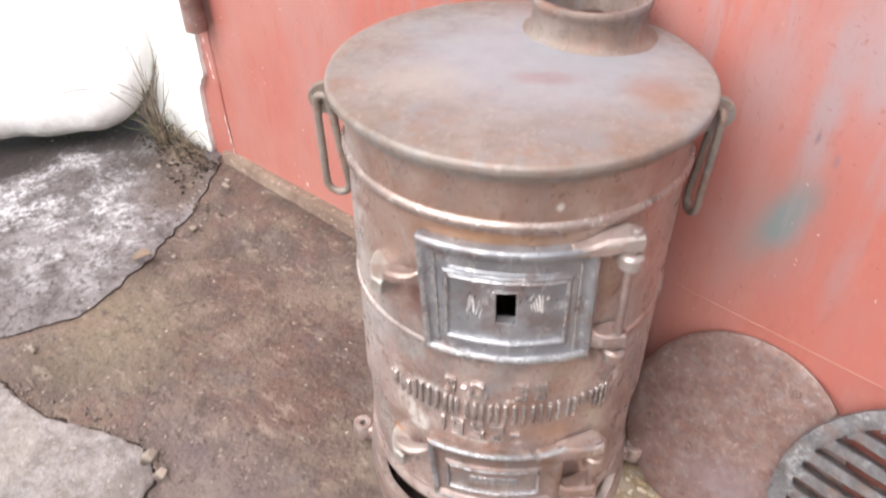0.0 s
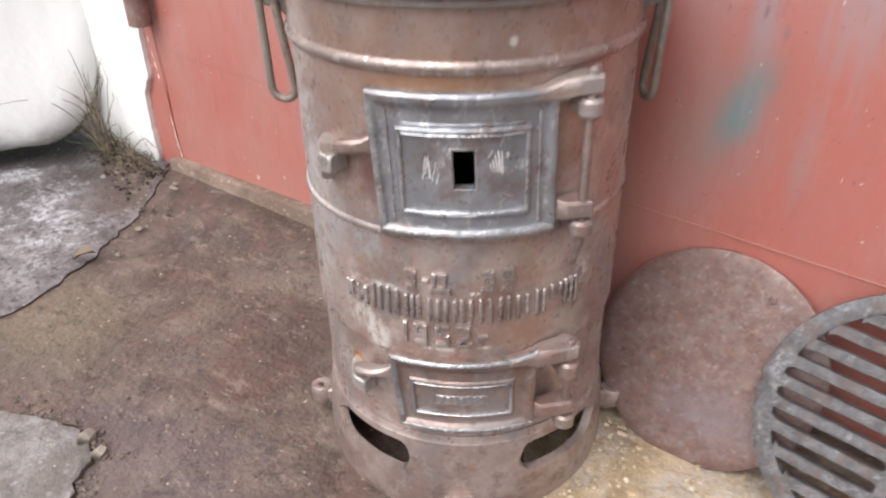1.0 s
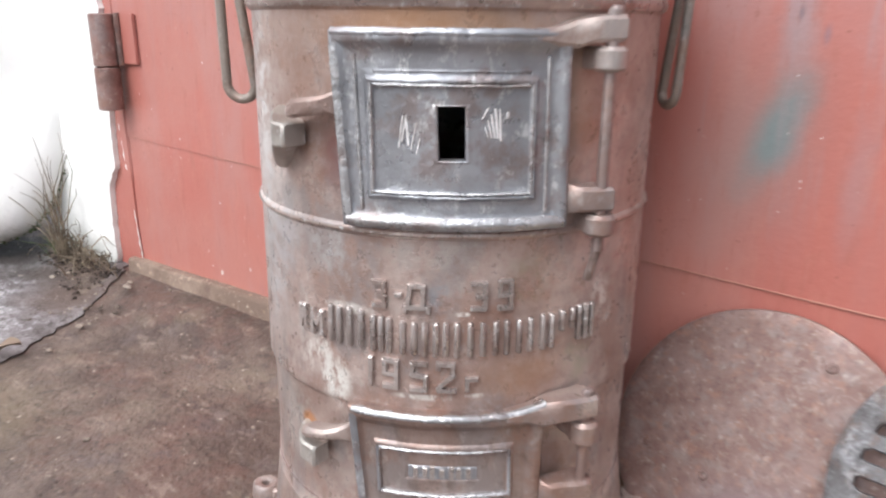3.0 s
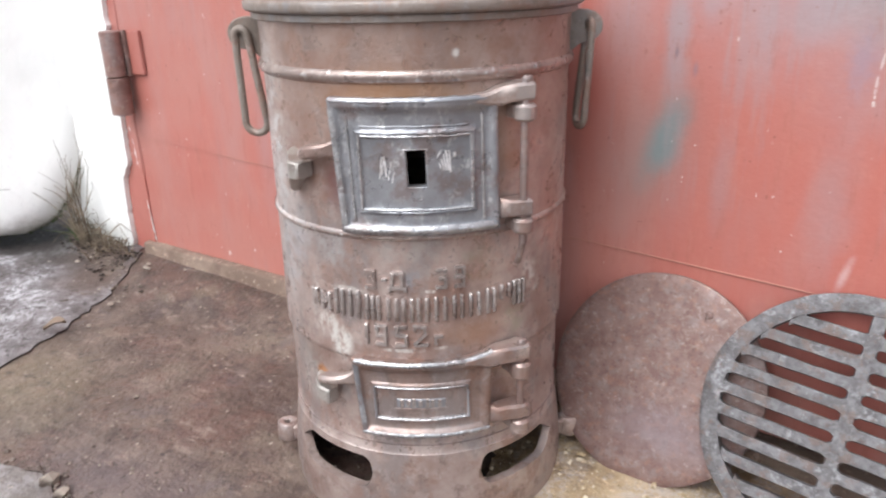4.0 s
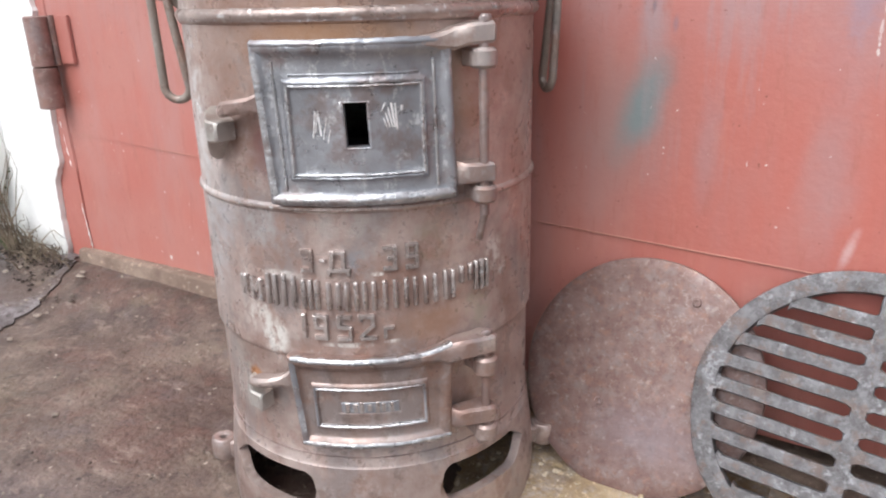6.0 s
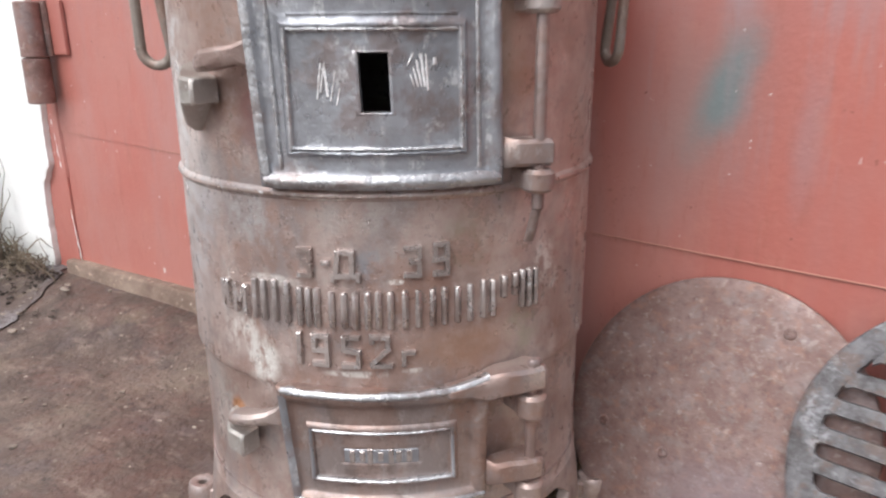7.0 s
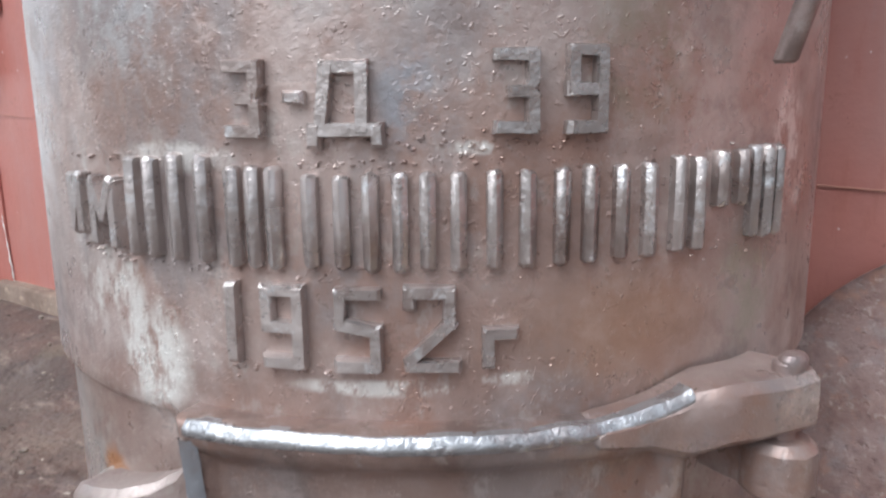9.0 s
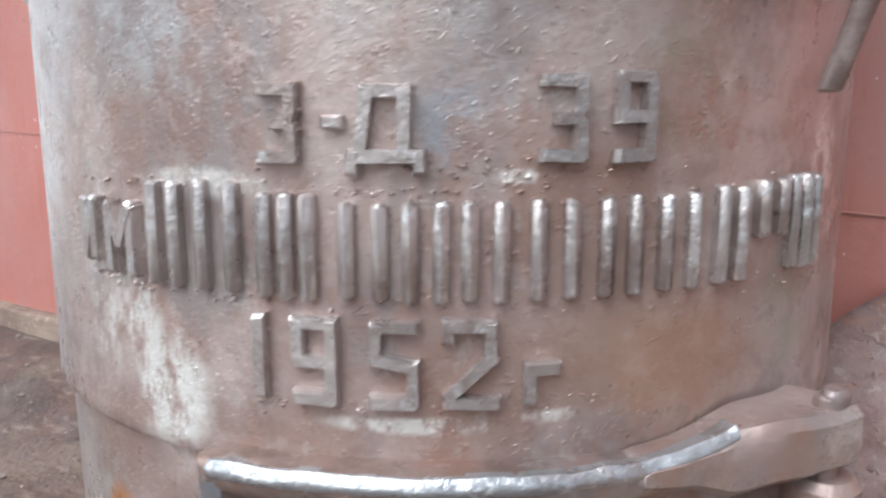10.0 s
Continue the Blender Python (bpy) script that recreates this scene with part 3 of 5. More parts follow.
def nested(bm, frames, steps, n=16, m=8):
    """Relief of a curved plate out of nested frames. frames: (top left, bottom left, top right, bottom right degrees, low, high);
    steps: (position between the frames, radius)."""
    rows = []
    for k, r in steps:
        i = min(int(k), len(frames) - 2)
        w = [a + (b - a) * (k - i) for a, b in zip(frames[i], frames[i + 1])]
        tl, bl, tr, br, z0, z1 = w
        loop = []
        loop += [(bl + (br - bl) * j / n, z0) for j in range(n)]
        loop += [(br + (tr - br) * j / m, z0 + (z1 - z0) * j / m) for j in range(m)]
        loop += [(tr + (tl - tr) * j / n, z1) for j in range(n)]
        loop += [(tl + (bl - tl) * j / m, z1 + (z0 - z1) * j / m) for j in range(m)]
        rows.append([drum(a, z, r + 0.0003 * noise.noise((a * 0.5, z * 90, 1.7))) for a, z in loop])
    return quads(bm, rows, True)


def thing(name, m, label, category, group=""):
    return_ob = new(name)
    return_ob.matrix_world = m
    return tagged(return_ob, label, category, group)


# ---- ground ----


def rise(x, y):
    """Height of the uneven ground; it lifts a little towards the gate."""
    t = min(max((y - 0.02) / 0.17, 0), 1)
    return 0.040 * t * t * (3 - 2 * t) * (1 if x < -0.1 else max(0.0, 1 - (x + 0.1) / 0.25)) + 0.0025 * noise.noise((x * 7, y * 7, 0)) - 0.002


bm = bmesh.new()
xs = [-40, -12, -5] + [-3 + 0.03 * i for i in range(151)] + [3, 8, 40]
ys = [-40, -12, -5] + [-2.4 + 0.03 * i for i in range(101)] + [1.5, 5, 12, 40]
quads(bm, [[(x, y, rise(x, y) if -3 <= x <= 1.6 and -2.4 <= y <= 0.6 else -0.002) for x in xs] for y in ys])
tagged(part("ground", bm, M_GROUND), "damp brown concrete ground with dirt and pale grit", "ground", kind="structure")


def slab(name, outline, thick, mat, label, seed):
    """A broken slab with a ragged outline, lying on the ground."""
    pts = []
    for (x0, y0), (x1, y1) in zip(outline, outline[1:] + outline[:1]):
        k = max(1, int(math.hypot(x1 - x0, y1 - y0) / 0.012))
        for i in range(k):
            x, y = x0 + (x1 - x0) * i / k, y0 + (y1 - y0) * i / k
            d = 0.007 * noise.noise((x * 14 + seed, y * 14, seed)) + 0.009 * noise.noise((x * 60, y * 60, seed)) + 0.005 * noise.noise((x * 150, y * 150, seed))
            pts.append((x + d, y + d * 0.7))
    bm = bmesh.new()
    low = [bm.verts.new((x, y, -0.02)) for x, y in pts]
    mid = [bm.verts.new((x, y, rise(x, y) + thick * 0.7 + 0.003 * noise.noise((x * 30, y * 30, 2)))) for x, y in pts]
    cx, cy = sum(p[0] for p in pts) / len(pts), sum(p[1] for p in pts) / len(pts)
    top = [bm.verts.new((x + (cx - x) * 0.012, y + (cy - y) * 0.012, rise(x, y) + thick)) for x, y in pts]
    k = len(pts)
    for a, b in ((low, mid), (mid, top)):
        for i in range(k):
            bm.faces.new((a[i], a[(i + 1) % k], b[(i + 1) % k], b[i]))
    f = bm.faces.new(top)
    bmesh.ops.triangulate(bm, faces=[f])
    for _ in range(4):
        long = [e for e in bm.edges if e.calc_length() > 0.05 and all(v.co.z > 0.004 for v in e.verts)]
        if long:
            bmesh.ops.subdivide_edges(bm, edges=long, cuts=1)
            bmesh.ops.triangulate(bm, faces=[f for f in bm.faces if len(f.verts) > 4])
    for v in bm.verts:
        if v.co.z > 0.004:
            v.co.z += 0.004 * noise.noise((v.co.x * 9, v.co.y * 9, seed))
    tagged(part(name, bm, mat, smooth=30), label, "paving slab", kind="structure")


slab("pavement_limed", [(-0.985, 0.15), (-0.875, -0.08), (-0.845, -0.15), (-0.80, -0.29), (-0.855, -0.42), (-0.90, -0.50), (-1.2, -0.75), (-1.9, -1.2), (-2.6, -0.9), (-2.2, 0.35), (-1.12, 0.30)],
     0.004, M_SLAB, "grey concrete slab smeared with whitewash and dark dirt", 2.0)
slab("pavement_corner", [(-0.75, -0.475), (-0.61, -0.46), (-0.50, -0.405), (-0.43, -0.385), (-0.37, -0.40), (-0.31, -0.47), (-0.28, -0.60), (-0.45, -1.1), (-0.95, -0.9)],
     0.009, M_SLAB2, "worn grey concrete slab with a broken edge", 5.0)
slab("pavement_limestone", [(0.06, 0.10), (0.115, -0.01), (0.15, -0.07), (0.22, -0.12), (0.40, -0.16), (0.75, -0.14), (1.3, -0.10), (1.3, 0.24), (0.06, 0.24)],
     0.002, M_TAN, "crumbled yellow limestone beside the stove", 8.0)



def crack(line, width, seed, label):
    """Dark strip of soil added along a joint of the ground to stand for its dark gap."""
    bm = bmesh.new()
    rows = []
    for (x0, y0), (x1, y1) in zip(line, line[1:]):
        k = max(1, int(math.hypot(x1 - x0, y1 - y0) / 0.012))
        for i in range(k):
            x, y = x0 + (x1 - x0) * i / k, y0 + (y1 - y0) * i / k
            d = 0.007 * noise.noise((x * 14 + seed, y * 14, seed)) + 0.009 * noise.noise((x * 60, y * 60, seed)) + 0.005 * noise.noise((x * 150, y * 150, seed))
            w = width * (0.25 + 1.6 * abs(noise.noise((x * 30, y * 30, 9))))
            t = Vector((y0 - y1, x1 - x0)).normalized() * w
            x, y = x + d, y + d * 0.7
            rows.append([(x - t.x, y - t.y, rise(x, y) + 0.0012), (x, y, rise(x, y) + 0.0035), (x + t.x, y + t.y, rise(x, y) + 0.0012)])
    quads(bm, rows)
    tagged(part("crack_soil", bm, M_SOIL), label, "soil", kind="stuff")


crack([(-1.02, 0.19), (-0.985, 0.15), (-0.875, -0.08), (-0.845, -0.15), (-0.80, -0.29), (-0.855, -0.42), (-0.90, -0.50)], 0.003, 2.0, "dark soil in the crack beside the limed slab")
crack([(-0.90, -0.45), (-0.75, -0.475), (-0.61, -0.46), (-0.50, -0.405), (-0.43, -0.385), (-0.37, -0.40), (-0.31, -0.47), (-0.28, -0.60)], 0.007, 5.0, "dark soil along the broken slab edge")

# ---- gate with its frame and kerb ----
GY = 0.2135
gate = tagged(new("gate"), "coral-red painted sheet-steel gate with turquoise spray marks", "gate", kind="structure")


def sheet(x0, x1, zl, zr, top, y, mat, name, label="", flip=False):
    """A sheet of the gate, slightly dented; its edge slopes from zl to zr."""
    bm = bmesh.new()
    nx, nz = 60, 14
    for depth in (0.0, 0.004):
        rows = []
        for j in range(nz + 1):
            row = []
            for i in range(nx + 1):
                x = x0 + (x1 - x0) * i / nx
                e = zl + (zr - zl) * i / nx
                z = (e + (top - e) * j / nz) if not flip else (top + (e - top) * j / nz)
                row.append((x, y + depth + 0.0015 * noise.noise((x * 4, z * 4, 1)), z))
            rows.append(row)
        quads(bm, rows)
    return part(name, bm, mat, gate, label)


sheet(-1.13, 2.6, 0.331, 0.215, 2.1, GY, M_GATE, "upper_sheet")
sheet(-1.13, 2.6, 0.345, 0.23, 0.055, GY + 0.0015, M_GATE, "lower_sheet", flip=True)
bm = bmesh.new()
quads(bm, [[(-1.05 + 3.6 * i / 40, GY + d, 0.3285 - 0.1119 * i / 40 + e + 0.0006 * noise.noise((i * 3.3, 0, 0))) for i in range(41)] for d, e in ((0.001, 0.0), (-0.0004, 0.0002), (-0.0004, 0.0012), (0.001, 0.0016))])
part("overlap_edge", bm, M_SEAM, gate, "dusty lower edge of the upper sheet")
bm = bmesh.new()
box(bm, -1.115, -0.985, GY - 0.0022, GY + 0.002, 0.03, 0.24, 0.0006)
part("corner_plate", bm, M_GATE, gate)
bm = bmesh.new()
rows = []
for k in range(24):
    z = 0.235 + (2.1 - 0.235) * k / 23
    rows.append([(-1.06, GY + 0.001, z), (-1.06, GY - 0.003, z), (-0.985 + 0.002 * noise.noise((z * 5, 0, 0)), GY - 0.003, z), (-0.982, GY + 0.001, z)])
quads(bm, rows, True)
part("edge_bar", bm, M_GATE, gate)
for x, z0, z1 in ((-0.984, 0.06, 0.17), (-1.004, 0.245, 0.36)):
    bm = bmesh.new()
    tube(bm, [(x + 0.02 * (0.5 - i / 14) * 0.6 + 0.003 * noise.noise((i * 0.9, x, 0)), GY - 0.0025, z0 + (z1 - z0) * i / 14) for i in range(15)], 0.0018, 6, taper=[0.2 + 0.8 * abs(noise.noise((i * 1.3, 2, x))) * 2 for i in range(15)])
    part("chipped_filler", bm, M_WHITE, gate, "pale chipped filler along the gate edge")

hinge = new("hinge")
hinge.parent = gate
tagged(hinge, "greasy dark barrel hinge welded to the gate")
for nm, z0, z1, rad in (("upper_knuckle", 0.468, 0.566, 0.0235), ("lower_knuckle", 0.384, 0.4665, 0.0240)):
    bm = bmesh.new()
    lathe(bm, [(rad - 0.003, z0), (rad, z0 + 0.002), (rad, (z0 + z1) / 2), (rad, z1 - 0.002), (rad - 0.003, z1)], 28, (-0.975, 0.183), True, 0.001)
    part(nm, bm, M_HINGE, hinge)
bm = bmesh.new()
box(bm, -0.955, -0.905, GY - 0.0085, GY - 0.0012, 0.472, 0.566, 0.0015)
part("weld_plate", bm, M_GATE, hinge)
bm = bmesh.new()
tube(bm, [(-0.953 + 0.002 * noise.noise((i, 0, 0)), GY - 0.012, 0.47 + 0.097 * i / 14) for i in range(15)], 0.006, 8, taper=[1 + 0.35 * noise.noise((i * 1.7, 4, 0)) for i in range(15)])
part("weld_bead", bm, M_HINGE, hinge)

bm = bmesh.new()
rows = []
for i in range(121):
    x = -1.01 + 2.09 * i / 120
    w = 0.004 * noise.noise((x * 9, 1, 0)) + 0.002 * noise.noise((x * 40, 3, 0))
    t = 0.064 + 0.022 * (x + 1.0) - 0.066 * min(1, max(0, (x + 0.3) / 0.55)) + w * 0.6
    rows.append([(x, GY + 0.05, -0.05), (x, 0.193 + w, -0.05), (x, 0.194 + w, t - 0.005), (x, 0.197 + w, t - 0.001), (x, 0.201 + w, t), (x, GY + 0.05, t)])
quads(bm, rows)
tagged(part("trim_kerb", bm, M_KERB), "sandy concrete kerb under the gate", "kerb", kind="structure")

# unseen closed box added behind the gate to keep the gap below it dark
for name, dims, mat, label in (("wall_lintel", (-1.2, 2.7, 0.30, 0.42, 2.06, 3.0), M_WHITE, "whitewashed plaster wall over the gate"), ("wall_unseen_north", (-1.2, 2.7, 2.4, 2.52, -0.05, 3.0), M_SLAB2, "unseen concrete back wall added to keep the gap under the gate dark"),
                               ("wall_unseen_west", (-1.32, -1.2, 0.30, 2.52, -0.05, 3.0), M_SLAB2, "unseen concrete side wall added to keep the gap under the gate dark"), ("wall_unseen_east", (2.7, 2.82, 0.30, 2.52, -0.05, 3.0), M_SLAB2, "unseen concrete side wall added to keep the gap under the gate dark")):
    bm = bmesh.new()
    box(bm, *dims)
    tagged(part(name, bm, mat), label, "wall", kind="structure")
bm = bmesh.new()
box(bm, -1.32, 2.82, 0.30, 2.52, 3.0, 3.1)
tagged(part("ceiling", bm, M_SLAB2), "unseen concrete roof added to keep the gap under the gate dark", "ceiling", kind="structure")
bm = bmesh.new()
box(bm, 2.604, 2.82, 0.17, 0.30, -0.05, 3.0)
tagged(part("wall_jamb_east", bm, M_WHITE), "whitewashed plaster wall at the far side of the gate", "wall", kind="structure")

# ---- whitewashed wall with a bulging foot ----
bm = bmesh.new()
rows = []
nz = 70
for j in range(nz + 1):
    t = j / nz
    z = -0.03 + 0.8 * t if t < 0.8 else 0.61 + (2.6 - 0.61) * (t - 0.8) / 0.2
    edge = -1.012 - (0.034 if z < 0.2 else 0.034 * max(0, 1 - (z - 0.2) / 0.07)) - 0.02 * max(0, 1 - z / 0.6) + 0.004 * noise.noise((z * 25, 0, 4)) + 0.006 * noise.noise((z * 60, 2, 4)) + 0.003 * noise.noise((z * 140, 5, 4))
    row = [(edge + 0.004, 0.30, z), (edge, 0.199, z)]
    for i in range(1, 17):
        x = edge - 0.012 - 0.26 * i / 16
        row.append((x, 0.192 + 0.006 * noise.noise((x * 12, z * 12, 0)) + 0.002 * noise.noise((x * 50, z * 50, 0)), z))
    rows.append(row)
quads(bm, rows)
tagged(part("wall_jamb", bm, M_WHITE), "whitewashed plaster wall beside the gate hinge", "wall", kind="structure")

bm = bmesh.new()
rows = []
S0, DR, NO = Vector((-1.235, 0.222, 0)), Vector((-0.62, -0.785, 0)), Vector((0.785, -0.62, 0))
for i in range(81):
    u = 1.9 * (i / 80) ** 1.6
    foot = 0.056 + 0.25 * math.exp(-u / 0.055) + 0.012 * noise.noise((u * 9, 0, 0))
    out = 1 - math.exp(-(u + 0.004) / 0.05)
    row = []
    for off, z in ((-0.16, foot + 0.05), (-0.05, foot + 0.004), (0.0, foot), (0.03, foot + 0.012), (0.048, foot + 0.035), (0.058, foot + 0.07), (0.06, foot + 0.12), (0.05, foot + 0.19), (0.04, foot + 0.28), (0.032, 0.72), (0.028, 1.1), (0.02, 2.6)):
        p = S0 + DR * u + NO * (off * (0.35 + 0.65 * out) + 0.012 * noise.noise((u * 5, z * 7, 2)) + 0.004 * noise.noise((u * 22, z * 22, 5)))
        row.append((p.x, p.y, z))
    rows.append(row)
quads(bm, rows)
tagged(part("wall_west", bm, M_WHITE, smooth=80), "whitewashed wall with a bulging rounded foot", "wall", kind="structure")

# ---- the stove ----
stove = thing("stove", Matrix.Translation((0.002, -0.0048, 0.0)) @ Matrix.Rotation(0.0138, 4, (-1, 0, 0)) @ Matrix.Rotation(-0.0058, 4, (0, 1, 0)) @ pose(0, 0, 0, 0, 0, 36),
              "rusted cast-iron drum stove with two hatches, standing on concrete", "stove")

RB = 0.1905
bm = bmesh.new()
prof = [(0.1855, 0.1105), (0.1885, 0.1115), (0.1888, 0.1135), (0.1868, 0.1165), (0.1862, 0.15), (0.1862, 0.20), (0.1862, 0.2415), (0.1866, 0.2430), (0.1894, 0.2446), (0.1907, 0.2470), (0.1905, 0.2515)]
prof += [(RB, 0.28), (RB, 0.31), (RB, 0.34), (RB, 0.37), (RB, 0.3995), (0.1925, 0.4015), (0.1932, 0.404), (0.1925, 0.4065), (0.1903, 0.4085), (RB, 0.43), (RB, 0.45), (RB, 0.47), (RB, 0.50), (RB, 0.515), (RB, 0.54)]
prof += [(0.1907, 0.5722), (0.1935, 0.574), (0.1958, 0.5775), (0.1962, 0.581), (0.195, 0.5845), (0.1918, 0.5868), (0.1912, 0.60), (0.1918, 0.62), (0.1925, 0.636), (0.185, 0.638)]
lathe(bm, prof, 180, wobble=0.0008, skip=lambda c: abs(c.x) < 0.022 and c.y < 0 and 0.45 < c.z < 0.515)
part("drum", bm, M_BODY, stove)
for name, ring in (("rolled_bead", [(0.1938, 0.5744), (0.1960, 0.5772), (0.19655, 0.5805), (0.1955, 0.5842), (0.1925, 0.5866)]), ("thin_bead", [(0.1925, 0.4018), (0.1936, 0.4035), (0.1933, 0.4052)])):
    bm = bmesh.new()
    lathe(bm, ring, 180, wobble=0.0008)
    part(name, bm, M_BEAD, stove)
bm = bmesh.new()
lathe(bm, [(0.0, 0.128), (0.12, 0.128), (0.1885, 0.128)], 48)
bmesh.ops.remove_doubles(bm, verts=bm.verts[:], dist=1e-6)
part("ash_floor", bm, M_RUST, stove)

# skirt with two long air slots
bm = bmesh.new()


def slot(phi):
    a = abs(phi)
    if a < 21 or a > 62:
        return None
    e = min(1.0, (a - 21) / 5.0)
    h = math.sqrt(max(0.0, 1 - (1 - e) ** 2)) * (1 if a < 52 else max(0.12, math.cos((a - 52) / 10 * 1.5)))
    return 0.083 - 0.023 * h, 0.083 + 0.0215 * h


SK = [(0.1945, -0.004), (0.1965, 0.008), (0.197, 0.03), (0.1955, 0.05), (0.1945, 0.066), (0.1925, 0.083), (0.1902, 0.1015), (0.1885, 0.113)]


def skirt(z):
    return float(np.interp(z, [p[1] for p in SK], [p[0] for p in SK]))


for i in range(360):
    a, b = i - 180, i - 179
    sa, sb = slot(a), slot(b)
    spans = [((-0.004, 0.113), (-0.004, 0.113))]
    if sa or sb:
        sa, sb = sa or (0.083, 0.083), sb or (0.083, 0.083)
        spans = [((-0.004, sa[0]), (-0.004, sb[0])), ((sa[1], 0.113), (sb[1], 0.113))]
    for (a0, a1), (b0, b1) in spans:
        k = 6
        loops = []
        for phi, z0, z1 in ((a, a0, a1), (b, b0, b1)):
            zs = [z0 + (z1 - z0) * j / k for j in range(k + 1)]
            loops.append([bm.verts.new(drum(phi, z, skirt(z))) for z in zs] + [bm.verts.new(drum(phi, z, skirt(z) - 0.011)) for z in reversed(zs)])
        p, q = loops
        for j in range(len(p)):
            j2 = (j + 1) % len(p)
            bm.faces.new((p[j], q[j], q[j2], p[j2]))
bmesh.ops.remove_doubles(bm, verts=bm.verts[:], dist=2e-5)
part("skirt", bm, M_BASE, stove, "flared base ring with two air slots")

for phi in (-89, -2, 88, 180):
    bm = bmesh.new()
    if abs(phi) < 20:
        strip(bm, [(phi - 5.5, 0.0, 0.034, 0.188, 0.209), (phi + 5.5, 0.0, 0.034, 0.188, 0.209)], 0.003)
    else:
        # a cast eye with a bolt hole on a short neck
        strip(bm, [(phi - 4.0, 0.024, 0.046, 0.188, 0.203), (phi, 0.022, 0.046, 0.188, 0.203), (phi + 4.0, 0.024, 0.046, 0.188, 0.203)], 0.002)
        ex, ey, _ = drum(phi, 0, 0.2125)
        lathe(bm, [(0.0050, 0.022), (0.0135, 0.020), (0.0155, 0.023), (0.0160, 0.036), (0.0152, 0.047), (0.0128, 0.0495), (0.0068, 0.0490), (0.0050, 0.0475), (0.0050, 0.022)], 28, (ex, ey), wobble=0.001)
    part("foot_lug", bm, M_BASE, stove)

# lid with its collar
bm = bmesh.new()
lathe(bm, [(0.188, 0.634), (0.1978, 0.6335), (0.1992, 0.6345), (0.1994, 0.6408), (0.1985, 0.6418), (0.2045, 0.6428), (0.2066, 0.6442), (0.2074, 0.6462), (0.2078, 0.6515), (0.2068, 0.6542), (0.2045, 0.6556), (0.2015, 0.656), (0.18, 0.6566), (0.14, 0.658), (0.09, 0.660), (0.04, 0.6615), (0.0, 0.662)], 144, wobble=0.0011)
bmesh.ops.remove_doubles(bm, verts=bm.verts[:], dist=1e-5)
lid = part("lid", bm, M_LID, stove, "grey heat-stained lid with a rounded rim")
NX, NYC, _ = drum(141.6, 0, 0.124)
bm = bmesh.new()
lathe(bm, [(0.080, 0.6575), (0.0735, 0.6605), (0.0685, 0.667), (0.0662, 0.676), (0.0655, 0.688), (0.0668, 0.6925), (0.0688, 0.6955), (0.0690, 0.7005), (0.0672, 0.7035), (0.0612, 0.7035), (0.0590, 0.700), (0.0590, 0.6625)], 72, (NX, NYC), wobble=0.0012)
part("flue_collar", bm, M_FLUE, lid)

# carrying rings
for side, turn, spin in ((-1, 8, 10), (1, 76, -8)):
    phi = 88 * side
    lug = bmesh.new()
    c = Vector(drum(phi, 0.608, 0.2))
    rad_dir, up = Vector(drum(phi, 0, 1.0)), Vector((0, 0, 1))
    tan = rad_dir.cross(up)
    outline = [(-0.012, 0.026), (0.012, 0.026)] + [(0.014 + 0.019 * math.sin(radians(a)), 0.006 + 0.019 * math.cos(radians(a))) for a in range(10, 181, 17)] + [(0.004, -0.016), (-0.012, -0.030)]
    rows = [[c + rad_dir * x + up * y + tan * s for x, y in outline] for s in (-0.005, -0.0035, 0.0035, 0.005)]
    rows[0] = [c + (p - c) * 0.96 for p in rows[0]]
    rows[3] = [c + (p - c) * 0.96 for p in rows[3]]
    vs = quads(lug, rows, True)
    lug.faces.new(vs[0])
    lug.faces.new(vs[-1])
    lug_ob = part("handle_lug", lug, M_RING, stove)
    loop = []
    top, w, h = c + rad_dir * 0.016 + up * 0.012 + tan * (side * 0.0088), 0.0145, 0.131
    ax = (rad_dir * math.cos(radians(turn)) + tan * math.sin(radians(turn))).normalized()
    hang = (up * -1 - rad_dir * 0.06 + tan * math.sin(radians(spin)) * 0.3).normalized()
    for k in range(40):
        a = 2 * math.pi * k / 40
        x, y = math.cos(a), math.sin(a)
        if y >= 0:
            px_, py_ = w * 0.55 * x, -0.009 * y + 0.009
        else:
            px_, py_ = w * x, h - 0.015 + 0.015 * (-y)
        loop.append(top + ax * px_ + hang * py_)
    dense = []
    for a, b in zip(loop, loop[1:] + loop[:1]):
        kk = max(1, int((b - a).length / 0.006))
        dense += [a + (b - a) * i / kk for i in range(kk)]
    bm = bmesh.new()
    tube(bm, dense, 0.0048, 10, True)
    part("handle_ring", bm, M_RING, lug_ob, "bent iron carrying ring")

